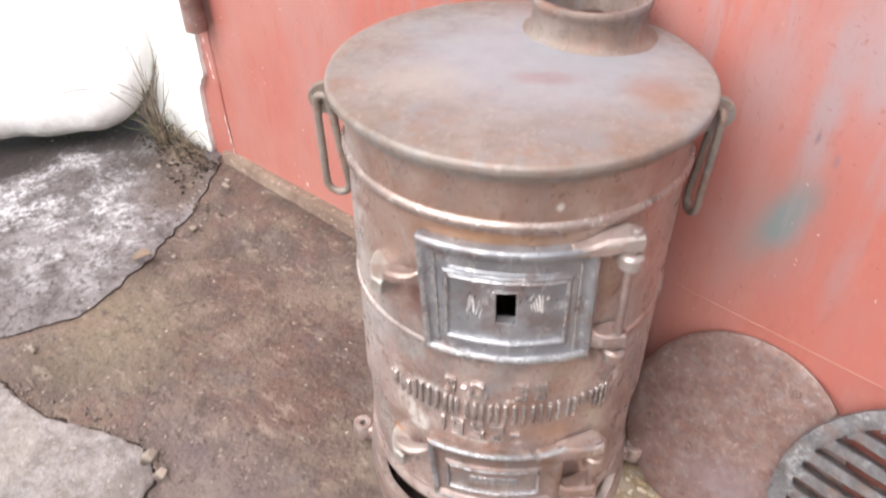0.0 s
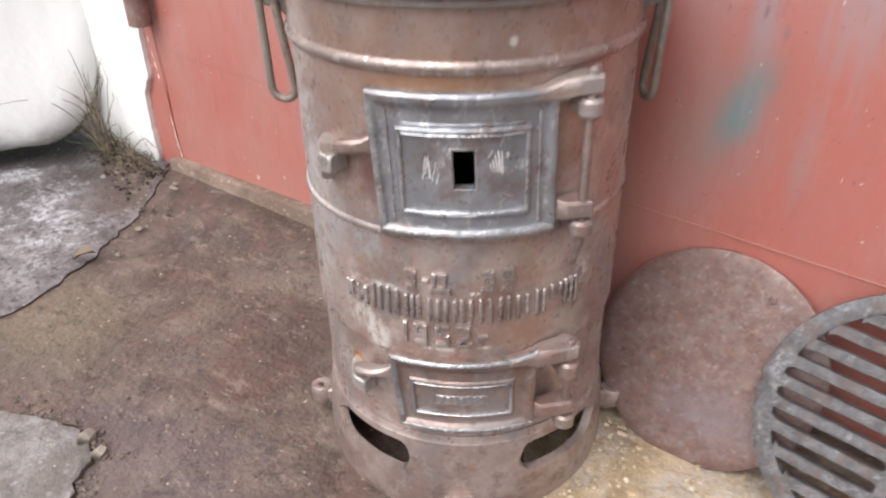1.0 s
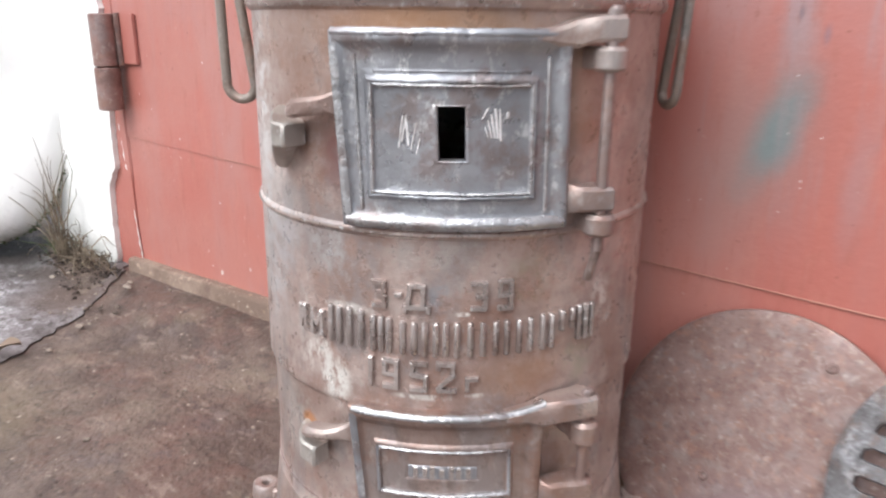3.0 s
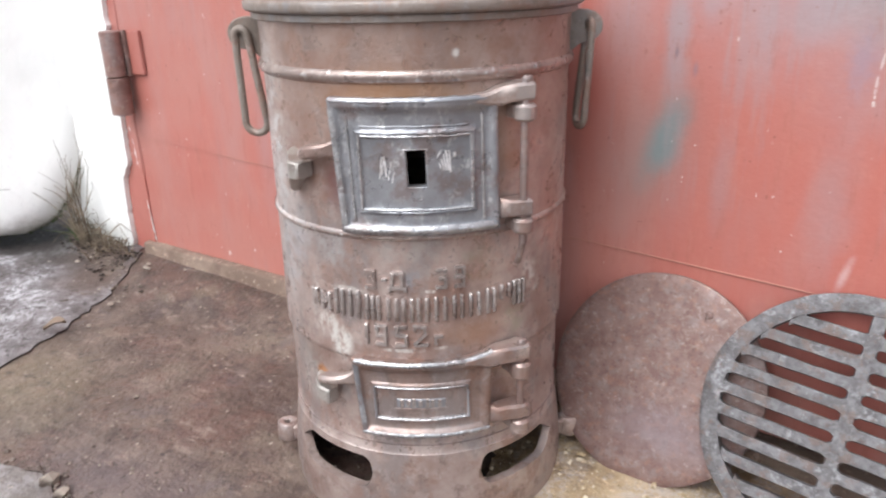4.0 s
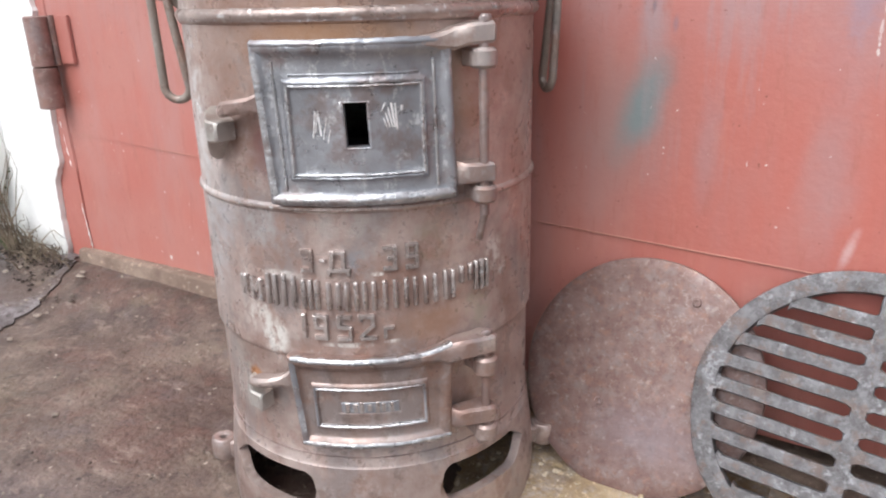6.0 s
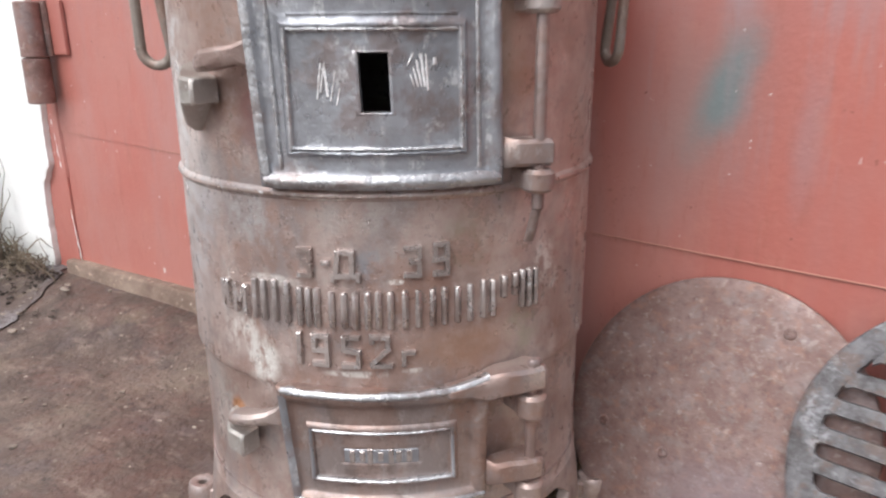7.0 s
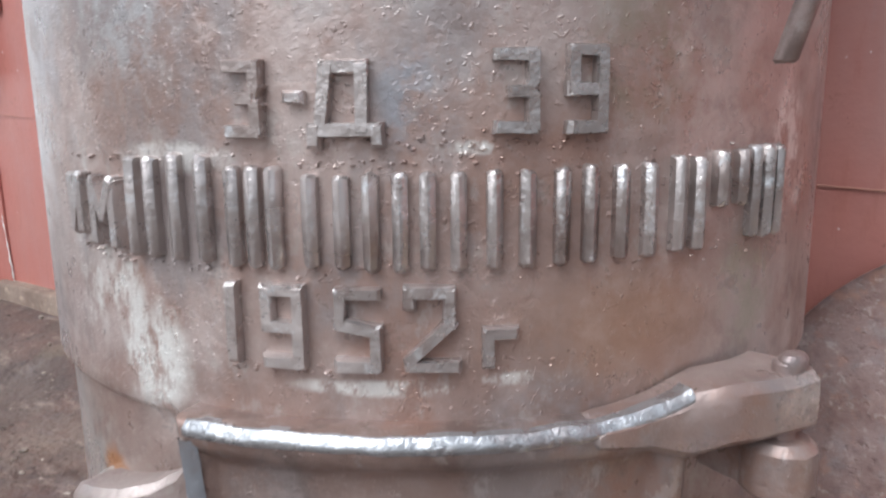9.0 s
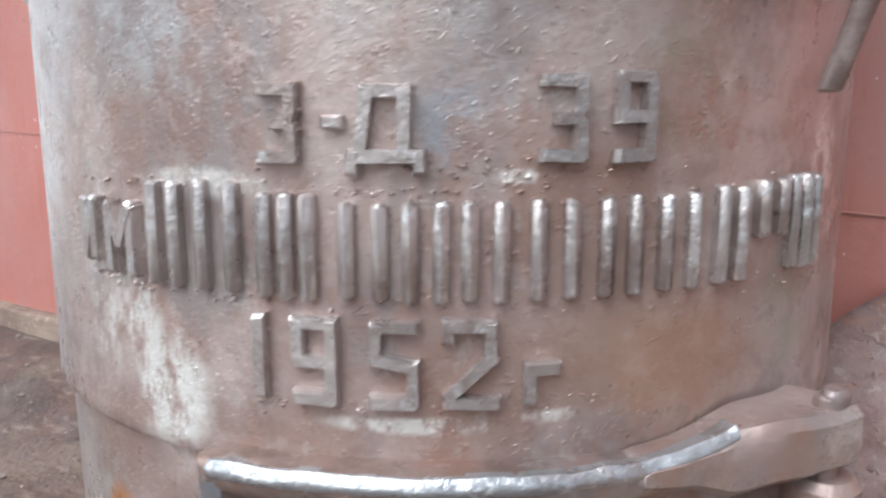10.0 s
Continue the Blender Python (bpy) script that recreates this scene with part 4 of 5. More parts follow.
# ---- upper hatch ----
door = new("fire_door")
door.parent = stove
tagged(door, "brushed grey iron hatch with a small square hole")
OUT1 = (-27.4, -24.6, 25.8, 27.0, 0.4095, 0.559)
IN1 = (-17.8, -17.6, 17.6, 18.0, 0.4375, 0.521)
HOLE = (-3.1, -2.7, 2.9, 3.3, 0.464, 0.5045)
bm = bmesh.new()
nested(bm, [OUT1, IN1, HOLE], [(0.0, 0.1908), (0.0, 0.1995), (0.015, 0.2018), (0.04, 0.2036), (0.09, 0.2048), (0.15, 0.2050), (0.21, 0.2046), (0.27, 0.2034), (0.32, 0.2016), (0.38, 0.2000), (0.46, 0.1990), (0.56, 0.1987), (0.68, 0.1985), (0.82, 0.1984),
     (0.87, 0.1990), (0.90, 0.2002), (0.94, 0.2010), (0.98, 0.2008), (1.01, 0.1996), (1.035, 0.1980), (1.06, 0.1974), (1.3, 0.1973), (1.68, 0.1975), (1.925, 0.1975), (1.94, 0.1979), (1.965, 0.1981), (1.985, 0.1980), (2.0, 0.1976), (2.0, 0.186)], 24, 12)
for v in bm.verts:
    if abs(v.co.x) > 0.05 or not 0.438 < v.co.z < 0.522:
        v.co *= 1 + 0.0022 * noise.noise(v.co * 140) + 0.0015 * noise.noise(v.co * 320)
part("door_plate", bm, M_DOOR, door)


def lip(frame_, k0, r, lift, top=True, mat=None, owner=None, ch=0.0012):
    """A bright worn edge along the top or the foot of a hatch."""
    tl, bl, tr, br, z0, z1 = frame_
    z = z1 if top else z0
    a, b = (tl, tr) if top else (bl, br)
    bm = bmesh.new()
    strip(bm, [(a + 0.4, z - k0, z + lift - k0, r - 0.004, r), (b - 0.4, z - k0, z + lift - k0, r - 0.004, r)], ch, 1.5, 0.0009)
    part("worn_edge", bm, mat or M_SHINY, owner)


lip(OUT1, -0.001, 0.2060, 0.0105, False, None, door, 0.0032)
lip(IN1, -0.0075, 0.1994, 0.0022, True, M_DOOR, door)
lip(OUT1, 0.0065, 0.2058, 0.0075, True, M_DOOR, door, 0.0025)
lip(IN1, -0.0004, 0.2016, 0.0026, False, None, door)
lip(IN1, 0.0028, 0.2016, 0.0026, True, None, door)
tl, bl, tr, br, z0, z1 = OUT1
bm = bmesh.new()
quads(bm, [[drum(tl + (bl - tl) * t + d, z1 - 0.012 + (z0 - z1 + 0.022) * t, r + 0.0006 * noise.noise((t * 22, d, 0))) for d, r in ((0.25, 0.203), (0.8, 0.2056), (1.6, 0.2056), (2.4, 0.2035))] for t in [i / 24 for i in range(25)]])
part("worn_side", bm, M_SHINY, door)


def side(frame_, owner, mat, r):
    """Worn upright edges of an inner frame."""
    tl, bl, tr, br, z0, z1 = frame_
    for a, b in ((tl, bl), (tr, br)):
        bm = bmesh.new()
        quads(bm, [[drum(a + (b - a) * t + d, z1 + (z0 - z1) * t, q + 0.0004 * noise.noise((t * 20, d, a))) for d, q in ((-0.5, r - 0.0012), (-0.2, r), (0.2, r), (0.5, r - 0.0012))] for t in [i / 16 for i in range(17)]])
        part("worn_side", bm, mat, owner)


side((IN1[0] + 0.1, IN1[1] + 0.1, IN1[2] - 0.1, IN1[3] - 0.1, IN1[4], IN1[5]), door, M_SHINY, 0.2014)
side((-21.6, -20.2, 21.0, 21.6, 0.424, 0.541), door, M_SHINY, 0.2003)
# brushed patches either side of the hole
for phi, z, w, h, tilt in ((-11.0, 0.4855, 0.22, 0.012, 0.5), (-10.3, 0.488, 0.2, 0.010, 0.5), (-9.6, 0.486, 0.25, 0.011, -0.3), (-8.2, 0.482, 0.12, 0.010, 0.6), (-7.2, 0.475, 0.12, 0.006, 0.4), (7.6, 0.486, 0.15, 0.004, -0.4), (8.3, 0.488, 0.2, 0.0065, -0.5),
                           (9.0, 0.4905, 0.25, 0.009, -0.5), (9.8, 0.4925, 0.28, 0.011, -0.4), (10.6, 0.491, 0.2, 0.012, -0.2), (12.2, 0.4985, 0.35, 0.0025, 0.0), (7.3, 0.500, 0.18, 0.004, 0.6)):
    bm = bmesh.new()
    quads(bm, [[drum(phi + tilt * (t - 0.5) * 2 + d * 1.5 * w * (0.6 + 0.7 * abs(noise.noise((phi * 3, t * 9, d)))), z + h * (2 * t - 1), 0.1977 + q) for d, q in ((-1, 0), (-0.5, 0.00025), (0.5, 0.00025), (1, 0))] for t in [i / 10 for i in range(11)]])
    part("scraped_mark", bm, M_SCRAPE, door)


def hinge_set(owner, zs, pin_top, pin_low, edge, top_z):
    """Two arms of a hatch and the pin on which it turns; the drum carries the lugs between them."""
    (a1, a2), (l1, l2), (b1, b2), (m1, m2) = zs
    P, R = 33.7, 0.2125
    bm = bmesh.new()
    strip(bm, [(edge - 9, top_z - 0.008, top_z + 0.0015, 0.192, 0.2052), (edge - 3, top_z - 0.010, top_z + 0.004, 0.192, 0.2058), (edge + 1.0, a1 - 0.004, a2 - 0.004, 0.192, 0.208), (edge + 4, a1, a2 - 0.001, 0.193, 0.214), (P + 1.5, a1 + 0.001, a2, 0.195, 0.2215), (P + 3.6, a1 + 0.002, a2 - 0.001, 0.199, 0.2185)], 0.003, 1.5, 0.001)
    part("hinge_arm", bm, M_ARM, owner)
    bm = bmesh.new()
    strip(bm, [(edge + 0.6, b1 - 0.002, b2 + 0.002, 0.190, 0.2035), (edge + 2.6, b1, b2, 0.193, 0.210), (P + 1.5, b1, b2, 0.196, 0.2215), (P + 3.4, b1 + 0.001, b2 - 0.001, 0.199, 0.219)], 0.003, 1.5, 0.001)
    part("hinge_arm", bm, M_ARM, owner)
    bm = bmesh.new()
    post(bm, P, R, pin_low + 0.027, pin_top, 0.0048, 14, 0.001)
    post(bm, P, R, pin_low, pin_low + 0.029, 0.0039, 14, 0.001, lean=-0.33)
    post(bm, P + 0.5, R + 0.001, a2 - 0.001, pin_top + 0.002, 0.0062, 12, 0.0015, 0.7)
    part("hinge_pin", bm, M_RUST, owner)
    for c, d in ((l1, l2), (m1, m2)):
        bm = bmesh.new()
        post(bm, P, R - 0.0005, c, d, 0.0128, 10, 0.003)
        strip(bm, [(P - 2.2, c + 0.001, d - 0.001, 0.184, 0.211), (P + 3.6, c + 0.001, d - 0.001, 0.184, 0.211)], 0.002)
        part("hinge_lug", bm, M_ARM, stove)


hinge_set(door, ((0.5505, 0.5705), (0.5295, 0.548), (0.4225, 0.4425), (0.403, 0.4205)), 0.575, 0.3625, 25.6, 0.558)
bm = bmesh.new()
strip(bm, [(-24.6, 0.490, 0.516, 0.193, 0.2025), (-26.2, 0.494, 0.513, 0.194, 0.2045), (-28, 0.4965, 0.510, 0.197, 0.210), (-31, 0.4945, 0.5085, 0.198, 0.2155), (-35.5, 0.4915, 0.506, 0.198, 0.2165), (-39.0, 0.4905, 0.500, 0.2, 0.211)], 0.003, 1.5, 0.001)
part("latch_tongue", bm, M_ARM, door, "worn iron latch tongue")
bm = bmesh.new()
strip(bm, [(-48.0, 0.452, 0.496, 0.188, 0.1925), (-46.8, 0.445, 0.497, 0.188, 0.1985), (-45.2, 0.450, 0.495, 0.188, 0.206), (-43.4, 0.459, 0.491, 0.188, 0.2115), (-41.2, 0.467, 0.4885, 0.188, 0.217), (-37.4, 0.4675, 0.487, 0.194, 0.217)], 0.002, 1.0, 0.001)
part("catch_block", bm, M_CATCH, stove, "wedge-shaped catch cast on the drum")

# ---- ash hatch below ----
ash = new("ash_door")
ash.parent = stove
tagged(ash, "rusty iron ash hatch with bright worn ridges")
OUT2 = (-25.2, -22.6, 24.4, 23.6, 0.1485, 0.2515)
IN2 = (-17.4, -17.0, 15.4, 15.8, 0.172, 0.2175)
MID2 = (-10, -10, 8, 8, 0.188, 0.202)
bm = bmesh.new()
vs = nested(bm, [OUT2, IN2, MID2], [(0.0, 0.184), (0.0, 0.2005), (0.03, 0.2025), (0.10, 0.2037), (0.24, 0.2034), (0.34, 0.2015), (0.42, 0.1985), (0.5, 0.1975), (0.7, 0.1975), (0.86, 0.1978), (0.9, 0.1995), (0.95, 0.2004), (1.0, 0.2003), (1.05, 0.1985), (1.08, 0.197), (1.5, 0.197), (1.85, 0.1972), (1.97, 0.1972), (2.0, 0.1968)], 20, 8)
vs = vs[-1]
bm.faces.new(vs)
part("door_plate", bm, M_DOOR2, ash)
lip(OUT2, -0.001, 0.2046, 0.0055, False, None, ash)
bm = bmesh.new()
strip(bm, [(-24.4, 0.2445, 0.2512, 0.199, 0.2046), (8, 0.2450, 0.2516, 0.199, 0.2046), (15, 0.2462, 0.2528, 0.199, 0.2048), (20, 0.2495, 0.2560, 0.199, 0.2056), (24.2, 0.2535, 0.2600, 0.199, 0.2068)], 0.0022, 1.2, 0.0009)
part("worn_edge", bm, M_SHINY, ash)
lip(IN2, 0.0026, 0.2011, 0.003, True, None, ash)
lip(IN2, -0.0004, 0.2011, 0.0024, False, None, ash)
tl, bl, tr, br, z0, z1 = OUT2
bm = bmesh.new()
quads(bm, [[drum(tl + (bl - tl) * t + d, z1 - 0.007 + (z0 - z1 + 0.013) * t, r + 0.0006 * noise.noise((t * 22, d, 4))) for d, r in ((0.25, 0.202), (0.8, 0.2045), (1.7, 0.2045), (2.5, 0.2025))] for t in [i / 24 for i in range(25)]])
part("worn_side", bm, M_DOOR, ash)
bm = bmesh.new()
strip(bm, [(-9.6, 0.1885, 0.2005, 0.1955, 0.19745), (7.6, 0.1885, 0.2005, 0.1955, 0.19745)], 0.0004, 2.0, 0.0003)
part("worn_field", bm, M_DOOR, ash)
side(IN2, ash, M_DOOR, 0.2009)
# a worn cast line that cannot be read
for i in range(7):
    bm = bmesh.new()
    a = -8.4 + 2.2 * i + 0.25 * math.sin(i * 2.1)
    h = 0.0055 + 0.0014 * math.sin(i * 3.7)
    strip(bm, [(a, 0.1945 - h, 0.1945 + h, 0.1955, 0.1982), (a + 1.25, 0.1945 - h, 0.1945 + h, 0.1955, 0.1982)], 0.0005, 0.6)
    part("raised_bar", bm, M_LETTER, ash)
hinge_set(ash, ((0.240, 0.262), (0.2165, 0.238), (0.160, 0.180), (0.1395, 0.1585)), 0.2655, 0.128, 22.4, 0.2505)
bm = bmesh.new()
strip(bm, [(-23.2, 0.212, 0.238, 0.186, 0.2015), (-25.2, 0.2145, 0.232, 0.193, 0.204), (-27.5, 0.216, 0.227, 0.195, 0.208), (-31, 0.2135, 0.2235, 0.197, 0.213), (-36, 0.2105, 0.221, 0.197, 0.214), (-39.5, 0.209, 0.217, 0.2, 0.209)], 0.003, 1.5, 0.001)
part("latch_tongue", bm, M_ARM, ash)
bm = bmesh.new()
strip(bm, [(-45.4, 0.168, 0.208, 0.183, 0.191), (-44.2, 0.170, 0.207, 0.183, 0.1955), (-42.4, 0.177, 0.206, 0.183, 0.202), (-40, 0.184, 0.2055, 0.183, 0.208), (-37.8, 0.186, 0.205, 0.183, 0.2125), (-33.6, 0.183, 0.203, 0.194, 0.2125)], 0.002, 1.0, 0.001)
part("catch_block", bm, M_CATCH, stove, "wedge-shaped catch cast on the drum")

# ---- cast lettering on the drum ----
# strokes on a grid 8 wide and 12 high, both ends in hexadecimal
GLYPH = {
    "З": "0c-7c 7c-78 78-66 66-75 75-70 70-00 36-66",
    "3": "0c-7c 7c-78 78-66 66-75 75-70 70-00 36-66",
    "-": "06-66",
    "Д": "2c-7c 2c-12 7c-72 02-92 02-00 92-90",
    "9": "7c-0c 0c-06 06-66 7c-70 70-00",
    "И": "0c-00 8c-80 00-8c",
    "М": "0c-00 8c-80 0c-45 45-8c",
    "1": "4c-40",
    "5": "7c-0c 0c-07 07-66 76-70 70-00",
    "2": "0a-0c 0c-7c 7c-77 77-01 00-80",
    "г": "06-00 06-66",
}


def glyph(char, phi, z, width, height, stroke=0.0037, relief=0.0036):
    """One raised character; phi is its left side in degrees, z its foot."""
    bm = bmesh.new()
    ends = [[(int(q[0], 16) / 8.0 * width, int(q[1], 16) / 12.0 * height) for q in w.split("-")] for w in GLYPH[char].split()]
    for k, ((x0, y0), (x1, y1)) in enumerate(ends):
        d = Vector((x1 - x0, y1 - y0)).normalized() * stroke * 0.5
        s = Vector((-d.y, d.x))
        base = [Vector((x0, y0)) - d - s, Vector((x1, y1)) + d - s, Vector((x1, y1)) + d + s, Vector((x0, y0)) - d + s]
        mid = sum(base, Vector((0, 0))) / 4
        top = [mid + (p - mid) - (p - mid).normalized() * 0.0012 for p in base]
        r0, r1, r2 = RB - 0.001, RB + relief * 0.75, RB + relief + 0.00012 * k
        rows = [[drum(phi + math.degrees((p.x + 0.0007 * noise.noise((p.x * 300 + phi, p.y * 300, k))) / 0.1935), z + p.y + 0.0007 * noise.noise((p.y * 300, phi, p.x * 300)), r + 0.0004 * noise.noise((phi, p.x * 200, p.y * 200))) for p in ring] for ring, r in ((base, r0), (base, r1), (top, r2))]
        vs = quads(bm, rows, True)
        bm.faces.new(vs[-1])
    part("raised_letter", bm, M_LETTER, stove, smooth=20)


for char, left, right, z0, z1 in (("З", -19.2, -14.9, 0.3412, 0.3642), ("-", -13.2, -11.6, 0.3472, 0.3592), ("Д", -11.2, -5.0, 0.3382, 0.3637), ("3", 5.15, 9.6, 0.3420, 0.3667), ("9", 11.75, 15.9, 0.3418, 0.3678),
                                  ("1", -22.3, -17.0, 0.2696, 0.2960), ("9", -16.5, -11.8, 0.2691, 0.2962), ("5", -9.4, -4.5, 0.2690, 0.2958), ("2", -3.0, 2.3, 0.2691, 0.2966), ("г", 4.2, 8.3, 0.2697, 0.2925),
                                  ("И", -42.8, -39.9, 0.3060, 0.3280), ("М", -38.2, -33.8, 0.3030, 0.3274)):
    stroke = 0.0039
    if char == "-":
        glyph(char, left + 0.5, z0, 0.0032, z1 - z0, stroke, 0.0042)
    else:
        glyph(char, left + math.degrees(stroke / 2 / 0.1935), z0 + stroke / 2, radians(right - left) * 0.1935 - stroke, z1 - z0 - stroke, stroke, 0.0042)
# the rest of the middle line: plain upright bars
spans = [(-32.2, -28.1, 0.3016, 0.3350), (-26.4, -21.6, 0.3018, 0.3363), (-19.8, -14.1, 0.3010, 0.3328), (-12.1, -7.7, 0.3016, 0.3302), (-6.5, -2.4, 0.3008, 0.3313), (-1.4, 2.8, 0.3013, 0.3313), (4.6, 9.1, 0.3014, 0.3314),
         (10.9, 15.1, 0.3018, 0.3321), (16.8, 21.4, 0.3022, 0.3323), (23.3, 27.3, 0.3026, 0.3336), (28.9, 33.6, 0.3160, 0.3350), (34.5, 40.2, 0.3036, 0.3354)]
for left, right, zb, zt in spans:
    w = 1.45
    for k, a in enumerate((left, (left + right - w) / 2, right - w) if right - left > 4.9 else (left, right - w)):
        bm = bmesh.new()
        j1, j2 = 0.0011 * noise.noise((left, k, 1)), 0.0011 * noise.noise((left, k, 2))
        strip(bm, [(a, zb + j1, zt + j2, 0.189, RB + 0.0040), (a + w * 0.5, zb + j2, zt + j1, 0.189, RB + 0.0046), (a + w, zb, zt - j1, 0.189, RB + 0.0040)], 0.0011, 0.5, 0.0009)
        part("raised_bar", bm, M_LETTER, stove)

# ---- iron disc and grate, leaning on the gate ----
plate = thing("hotplate_disc", Matrix.Translation((0.2908, 0.149, 0.1315)) @ Matrix.Rotation(math.atan(0.45), 4, (-1, 0, 0)) @ Matrix.Rotation(radians(90), 4, (1, 0, 0)),
              "rusty round iron plate leaning against the gate", "stove plate")
bm = bmesh.new()
prof = [(0.0, 0.0), (0.05, 0.0004), (0.10, 0.0), (0.135, 0.0002), (0.1480, -0.0002), (0.1506, -0.0012), (0.1514, -0.0040), (0.1505, -0.008), (0.14, -0.009), (0.0, -0.009)]
lathe(bm, prof, 120, wobble=0.0009)
bmesh.ops.remove_doubles(bm, verts=bm.verts[:], dist=1e-4)
part("plate", bm, M_DISC, plate)
for x, y in ((-0.042, -0.043), (-0.11, -0.028), (0.055, 0.105)):
    bm = bmesh.new()
    lathe(bm, [(0.0, 0.0012), (0.002, 0.0011), (0.003, 0.0026), (0.0048, 0.0024), (0.0062, -0.0005)], 16, (x, y))
    bmesh.ops.remove_doubles(bm, verts=bm.verts[:], dist=1e-5)
    part("rivet_mark", bm, M_DISC, plate)

grate = thing("fire_grate", Matrix.Translation((0.5341, 0.1231, 0.1501)) @ Matrix.Rotation(math.atan(0.5), 4, (-1, 0, 0)) @ Matrix.Rotation(radians(90), 4, (1, 0, 0)) @ Matrix.Rotation(radians(-5), 4, (0, 0, 1)),
              "grey cast-iron round fire grate leaning on the disc and gate", "grate")
bm = bmesh.new()
lathe(bm, [(0.1455, -0.017), (0.1455, -0.0016), (0.1462, -0.0002), (0.1475, 0.0002), (0.157, 0.0003), (0.1665, 0.0), (0.1684, -0.0008), (0.1690, -0.0024), (0.169, -0.012), (0.1675, -0.017), (0.1455, -0.017)], 160, wobble=0.0014)
part("rim", bm, M_GRATE, grate, smooth=24)
PITCH = 0.0283


def bar(bm, p, q, w, d, n=20, flare=0.0):
    """A tapered grate bar from p to q with rounded top edges."""
    a, b = Vector((*p, 0)), Vector((*q, 0))
    t = (b - a).normalized()
    s = Vector((-t.y, t.x, 0))
    rows = []
    for i in range(n + 1):
        c = a + (b - a) * i / n
        near = min(i, n - i) / n * (b - a).length
        k = w * (1 + 0.09 * noise.noise((c.x * 40, c.y * 40, 0)) + flare * max(0.0, 1 - near / 0.006) ** 2) * 0.5
        zz = 0.0009 * noise.noise((c.x * 60, c.y * 60, 3))
        rows.append([c + s * (o * k) + Vector((0, 0, z + zz)) for o, z in ((-0.7, -d), (-1, -0.0030), (-0.86, -0.0008), (0.86, -0.0008), (1, -0.0030), (0.7, -d))])
    vs = quads(bm, rows, True)
    bm.faces.new(vs[0])
    bm.faces.new(vs[-1])


for k in range(-5, 6):
    v = (k + 0.05) * PITCH
    if abs(v) > 0.142:
        continue
    half = math.sqrt(0.1485 ** 2 - v * v)
    for sgn in (-1, 1):
        bm = bmesh.new()
        bar(bm, (sgn * 0.006, v), (sgn * half, v), 0.0156, 0.025, flare=0.6)
        part("grate_bar", bm, M_GRATE, grate, smooth=24)
bm = bmesh.new()
bar(bm, (0, -0.148), (0, 0.148), 0.0165, 0.017, 40)
part("cross_bar", bm, M_GRATE, grate, smooth=24)

# ---- weeds, leaf and grit ----
rnd = random.Random(4)


def tuft(x, y, spread, high, count, mat, name, label, lean, curl=0.5, fan=0.35):
    """Tangled dry stems, each one wandering on its way up."""
    bm = bmesh.new()
    for _ in range(count):
        p = Vector((x + rnd.gauss(0, spread), min(y + rnd.gauss(0, spread * 0.5), 0.186), 0))
        p.z = rise(p.x, p.y) + 0.004
        h, k = high * rnd.uniform(0.3, 1.0), 9
        d = Vector((lean[0] + rnd.gauss(0, fan), lean[1] + rnd.gauss(0, fan * 0.55), 1.0)).normalized()
        pts = []
        for i in range(k):
            pts.append(p.copy())
            p = p + d * (h / k)
            d = (d + Vector((rnd.gauss(0, curl), rnd.gauss(0, curl * 0.5), rnd.gauss(-0.12, curl * 0.6)))).normalized()
            p.y, p.z = min(p.y, 0.186), max(p.z, rise(p.x, p.y) + 0.003)
        tube(bm, pts, rnd.uniform(0.0008, 0.0019), 4, False, [1, 1, 0.95, 0.9, 0.85, 0.75, 0.6, 0.45, 0.25])
    tagged(part(name, bm, mat, smooth=0), label, "weed", kind="stuff")


tuft(-1.175, 0.165, 0.022, 0.15, 34, M_STRAW, "dry_grass", "dry straw-coloured grass in the gap of the wall", (-0.15, -0.1), 0.5, 0.3)
tuft(-1.185, 0.145, 0.012, 0.34, 30, M_STRAW, "dry_stalks", "grey dry stalks climbing the crack in the wall", (-0.10, -0.03), 0.2, 0.12)
tuft(-1.12, 0.168, 0.045, 0.10, 60, M_STRAW, "short_dry_grass", "short dry weeds at the foot of the wall", (0.05, -0.3), 0.6, 0.5)
tuft(-1.235, 0.160, 0.016, 0.11, 22, M_MOSS, "green_weed", "small green weeds under the bulging wall", (-0.35, -0.1), 0.4, 0.25)

leaf = thing("fallen_leaf", pose(-0.85, -0.128, 0.02, 8, -12, 40), "curled brown leaf lying on the slab edge", "leaf")
bm = bmesh.new()
for k, z in ((1, 0.0), (1, 0.0012)):
    rows = []
    for i in range(9):
        t = i / 8
        w = 0.013 * math.sin(math.pi * t) ** 0.7 + 0.0008
        rows.append([((t - 0.5) * 0.05, o * w, z + 0.006 * o * o - 0.005 * math.cos(t * 5)) for o in (-1, -0.5, 0, 0.5, 1)])
    quads(bm, rows)
part("blade", bm, M_LEAF, leaf)


def pebble(bm, x, y, z, s):
    vs = bmesh.ops.create_icosphere(bm, subdivisions=1, radius=s)["verts"]
    k = Vector((rnd.uniform(0.7, 1.4), rnd.uniform(0.7, 1.2), rnd.uniform(0.4, 0.7)))
    for v in vs:
        v.co = Vector((v.co.x * k.x, v.co.y * k.y, v.co.z * k.z)) * (1 + 0.3 * rnd.uniform(-1, 1)) + Vector((x, y, z))


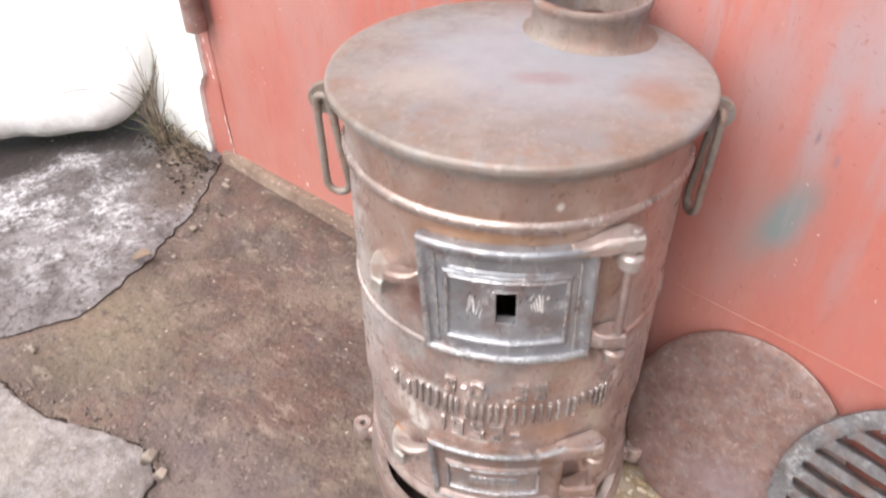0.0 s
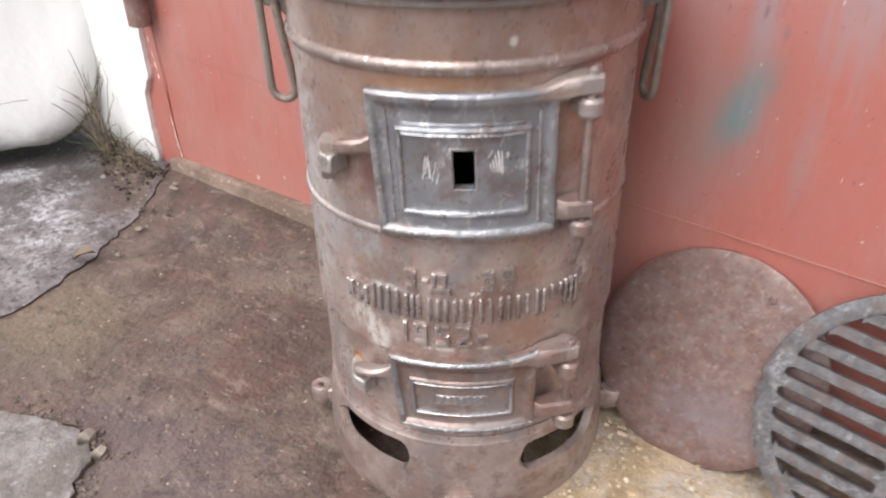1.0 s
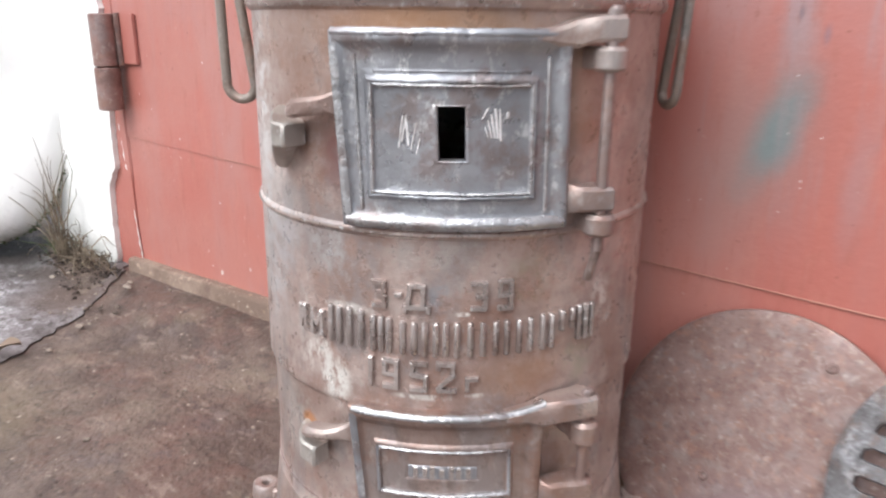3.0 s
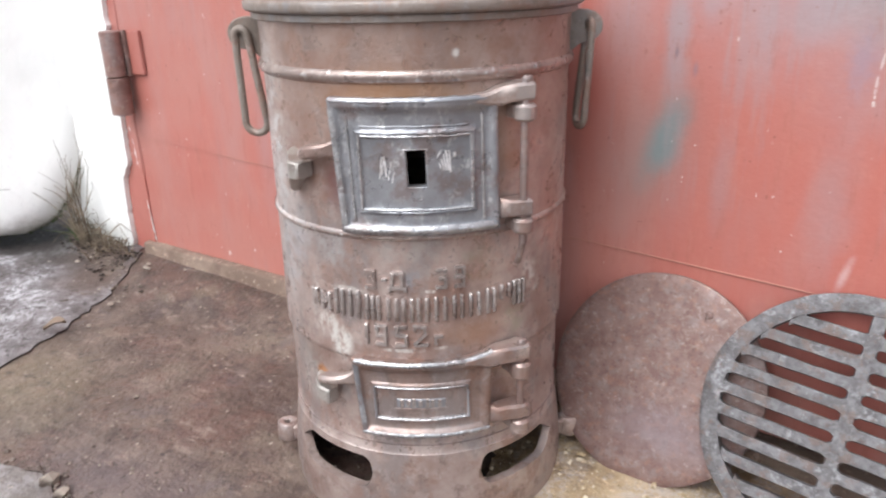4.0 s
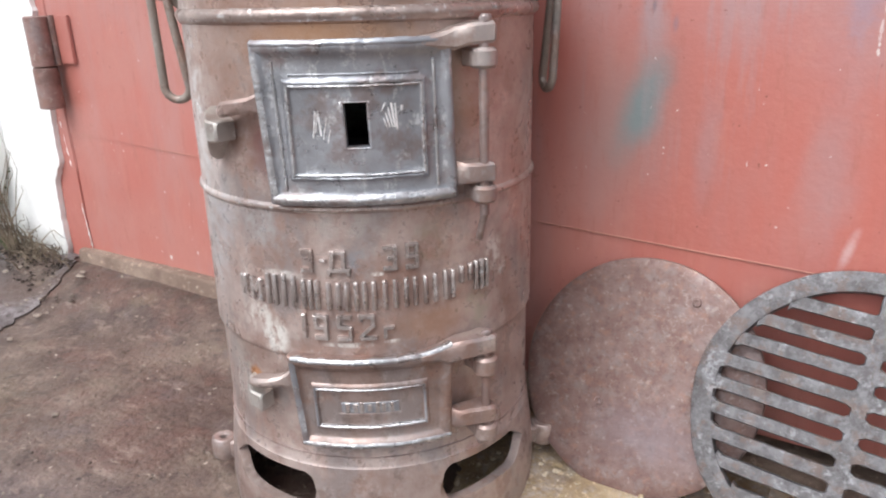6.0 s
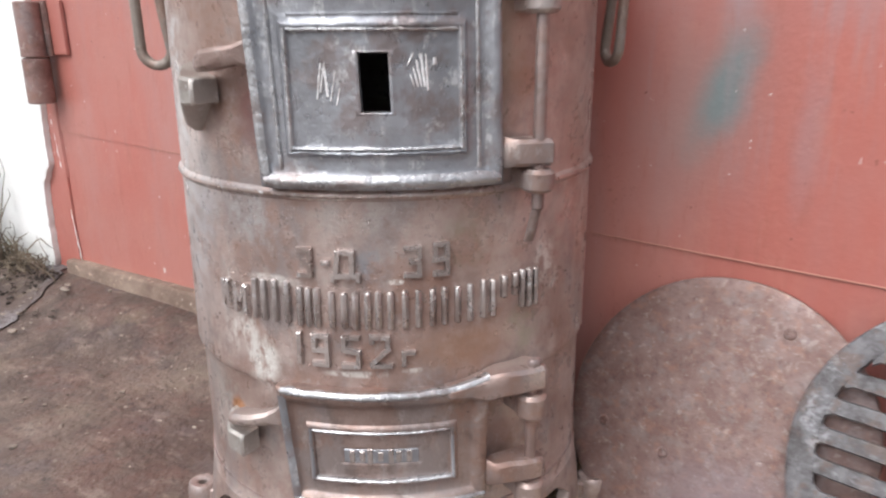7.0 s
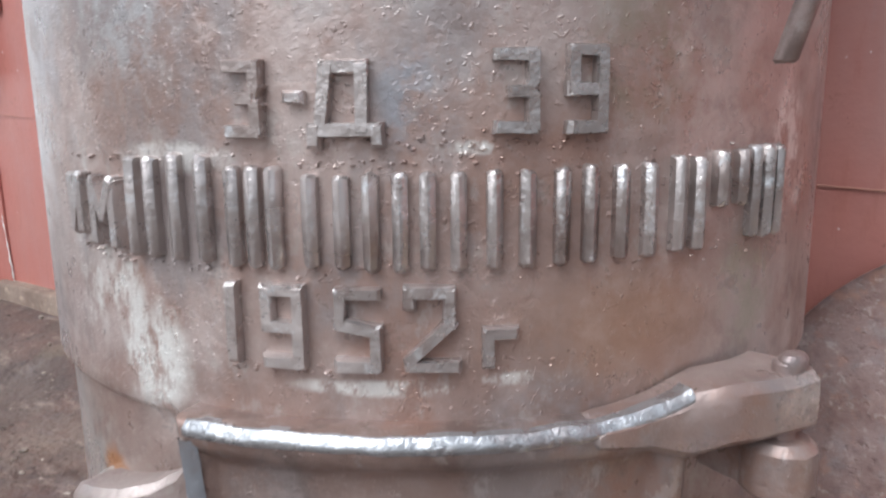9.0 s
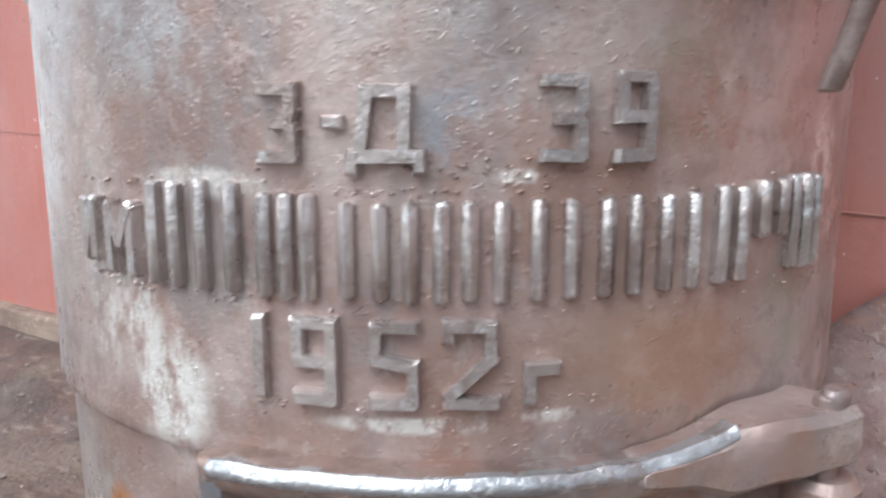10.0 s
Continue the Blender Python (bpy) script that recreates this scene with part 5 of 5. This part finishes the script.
bm = bmesh.new()
for _ in range(620):
    x, y = rnd.uniform(-1.1, 0.1), rnd.uniform(-0.6, 0.16)
    if math.hypot(x, y) < 0.24:
        continue
    pebble(bm, x, y, rise(x, y) + 0.001, rnd.choice((0.0008, 0.001, 0.001, 0.0014, 0.0018, 0.003)))
for _ in range(190):
    x, y = rnd.gauss(-1.15, 0.15), rnd.gauss(0.07, 0.08)
    pebble(bm, x, min(y, 0.17), rise(x, y) + 0.008, rnd.choice((0.0012, 0.0015, 0.002, 0.003, 0.006)))
tagged(part("ground_grit", bm, M_STONE, smooth=0), "loose pale grit and crumbs on the concrete", "grit", kind="stuff")
bm = bmesh.new()
for _ in range(900):
    x = rnd.uniform(-1.62, -1.0)
    y = min(0.17, 0.17 + 1.15 * min(0, x + 1.22) + rnd.gauss(-0.02, 0.05))
    pebble(bm, x, y, rise(x, y) + 0.007, rnd.choice((0.0012, 0.0015, 0.002, 0.003, 0.0045)))
tagged(part("dirt_crumbs", bm, M_SOIL, smooth=0), "dark crumbly dirt along the foot of the wall", "dirt", kind="stuff")
bm = bmesh.new()
for _ in range(520):
    x, y = rnd.uniform(0.10, 0.62), rnd.uniform(-0.13, 0.16)
    pebble(bm, x, y, rise(x, y) + 0.006, 0.0012 + 0.005 * rnd.random() ** 3)
tagged(part("limestone_crumbs", bm, M_CHIP, smooth=0), "pale limestone crumbs beside the stove", "grit", kind="stuff")
bm = bmesh.new()
for _ in range(360):
    row = rnd.choice((0.3005, 0.3005, 0.334, 0.268, 0.340))
    phi = rnd.uniform(-44, 41) if 0.29 < row < 0.336 else rnd.uniform(-21, 16)
    x, y, z = drum(phi, row + rnd.gauss(0, 0.0016), RB + 0.0002)
    pebble(bm, x, y, z, rnd.choice((0.0005, 0.0006, 0.0008, 0.0011)))
tagged(part("casting_crust", bm, M_BODY, stove, smooth=0), "crumbly casting crust round the raised letters", kind="stuff")
bm = bmesh.new()
edge = [(-0.75, -0.475), (-0.61, -0.46), (-0.50, -0.405), (-0.43, -0.385), (-0.37, -0.40), (-0.31, -0.47), (-0.28, -0.60)]
for _ in range(330):
    (x0, y0), (x1, y1) = rnd.choice(list(zip(edge, edge[1:])))
    k = rnd.random()
    x, y = x0 + (x1 - x0) * k + rnd.gauss(0, 0.022), y0 + (y1 - y0) * k + abs(rnd.gauss(0, 0.024)) - 0.004
    pebble(bm, x, y, rise(x, y) + 0.002, rnd.choice((0.0008, 0.0012, 0.0016, 0.0024, 0.004)))
tagged(part("slab_crumbs", bm, M_CRUMB, smooth=0), "brown crumbs of broken concrete along the slab edge", "rubble", kind="stuff")
bm = bmesh.new()
for _ in range(260):
    u = 0.30 * rnd.random() ** 1.4
    foot = 0.056 + 0.25 * math.exp(-u / 0.055)
    p = S0 + DR * u + NO * (0.012 + rnd.gauss(0, 0.008))
    pebble(bm, p.x, p.y, foot + rnd.gauss(0.002, 0.006), rnd.choice((0.0015, 0.0025, 0.004)))
tagged(part("moss_fringe", bm, M_MOSS, smooth=0), "green moss along the bulging wall foot", "moss", kind="stuff")
for (x, y), s in (((-0.50, -0.178), 0.005), ((-0.515, -0.01), 0.0045), ((-0.62, -0.10), 0.004), ((-0.33, -0.30), 0.005), ((-0.40, -0.385), 0.016), ((-0.36, -0.39), 0.012), ((-0.78, -0.40), 0.012)):
    bm = bmesh.new()
    pebble(bm, 0, 0, 0, s)
    lump = part("concrete_lump", bm, M_STONE, smooth=0)
    lump.matrix_world = pose(x, y, rise(x, y) + s * 0.45)
    tagged(lump, "broken lump of grey concrete on the ground", "stone", "broken lumps")
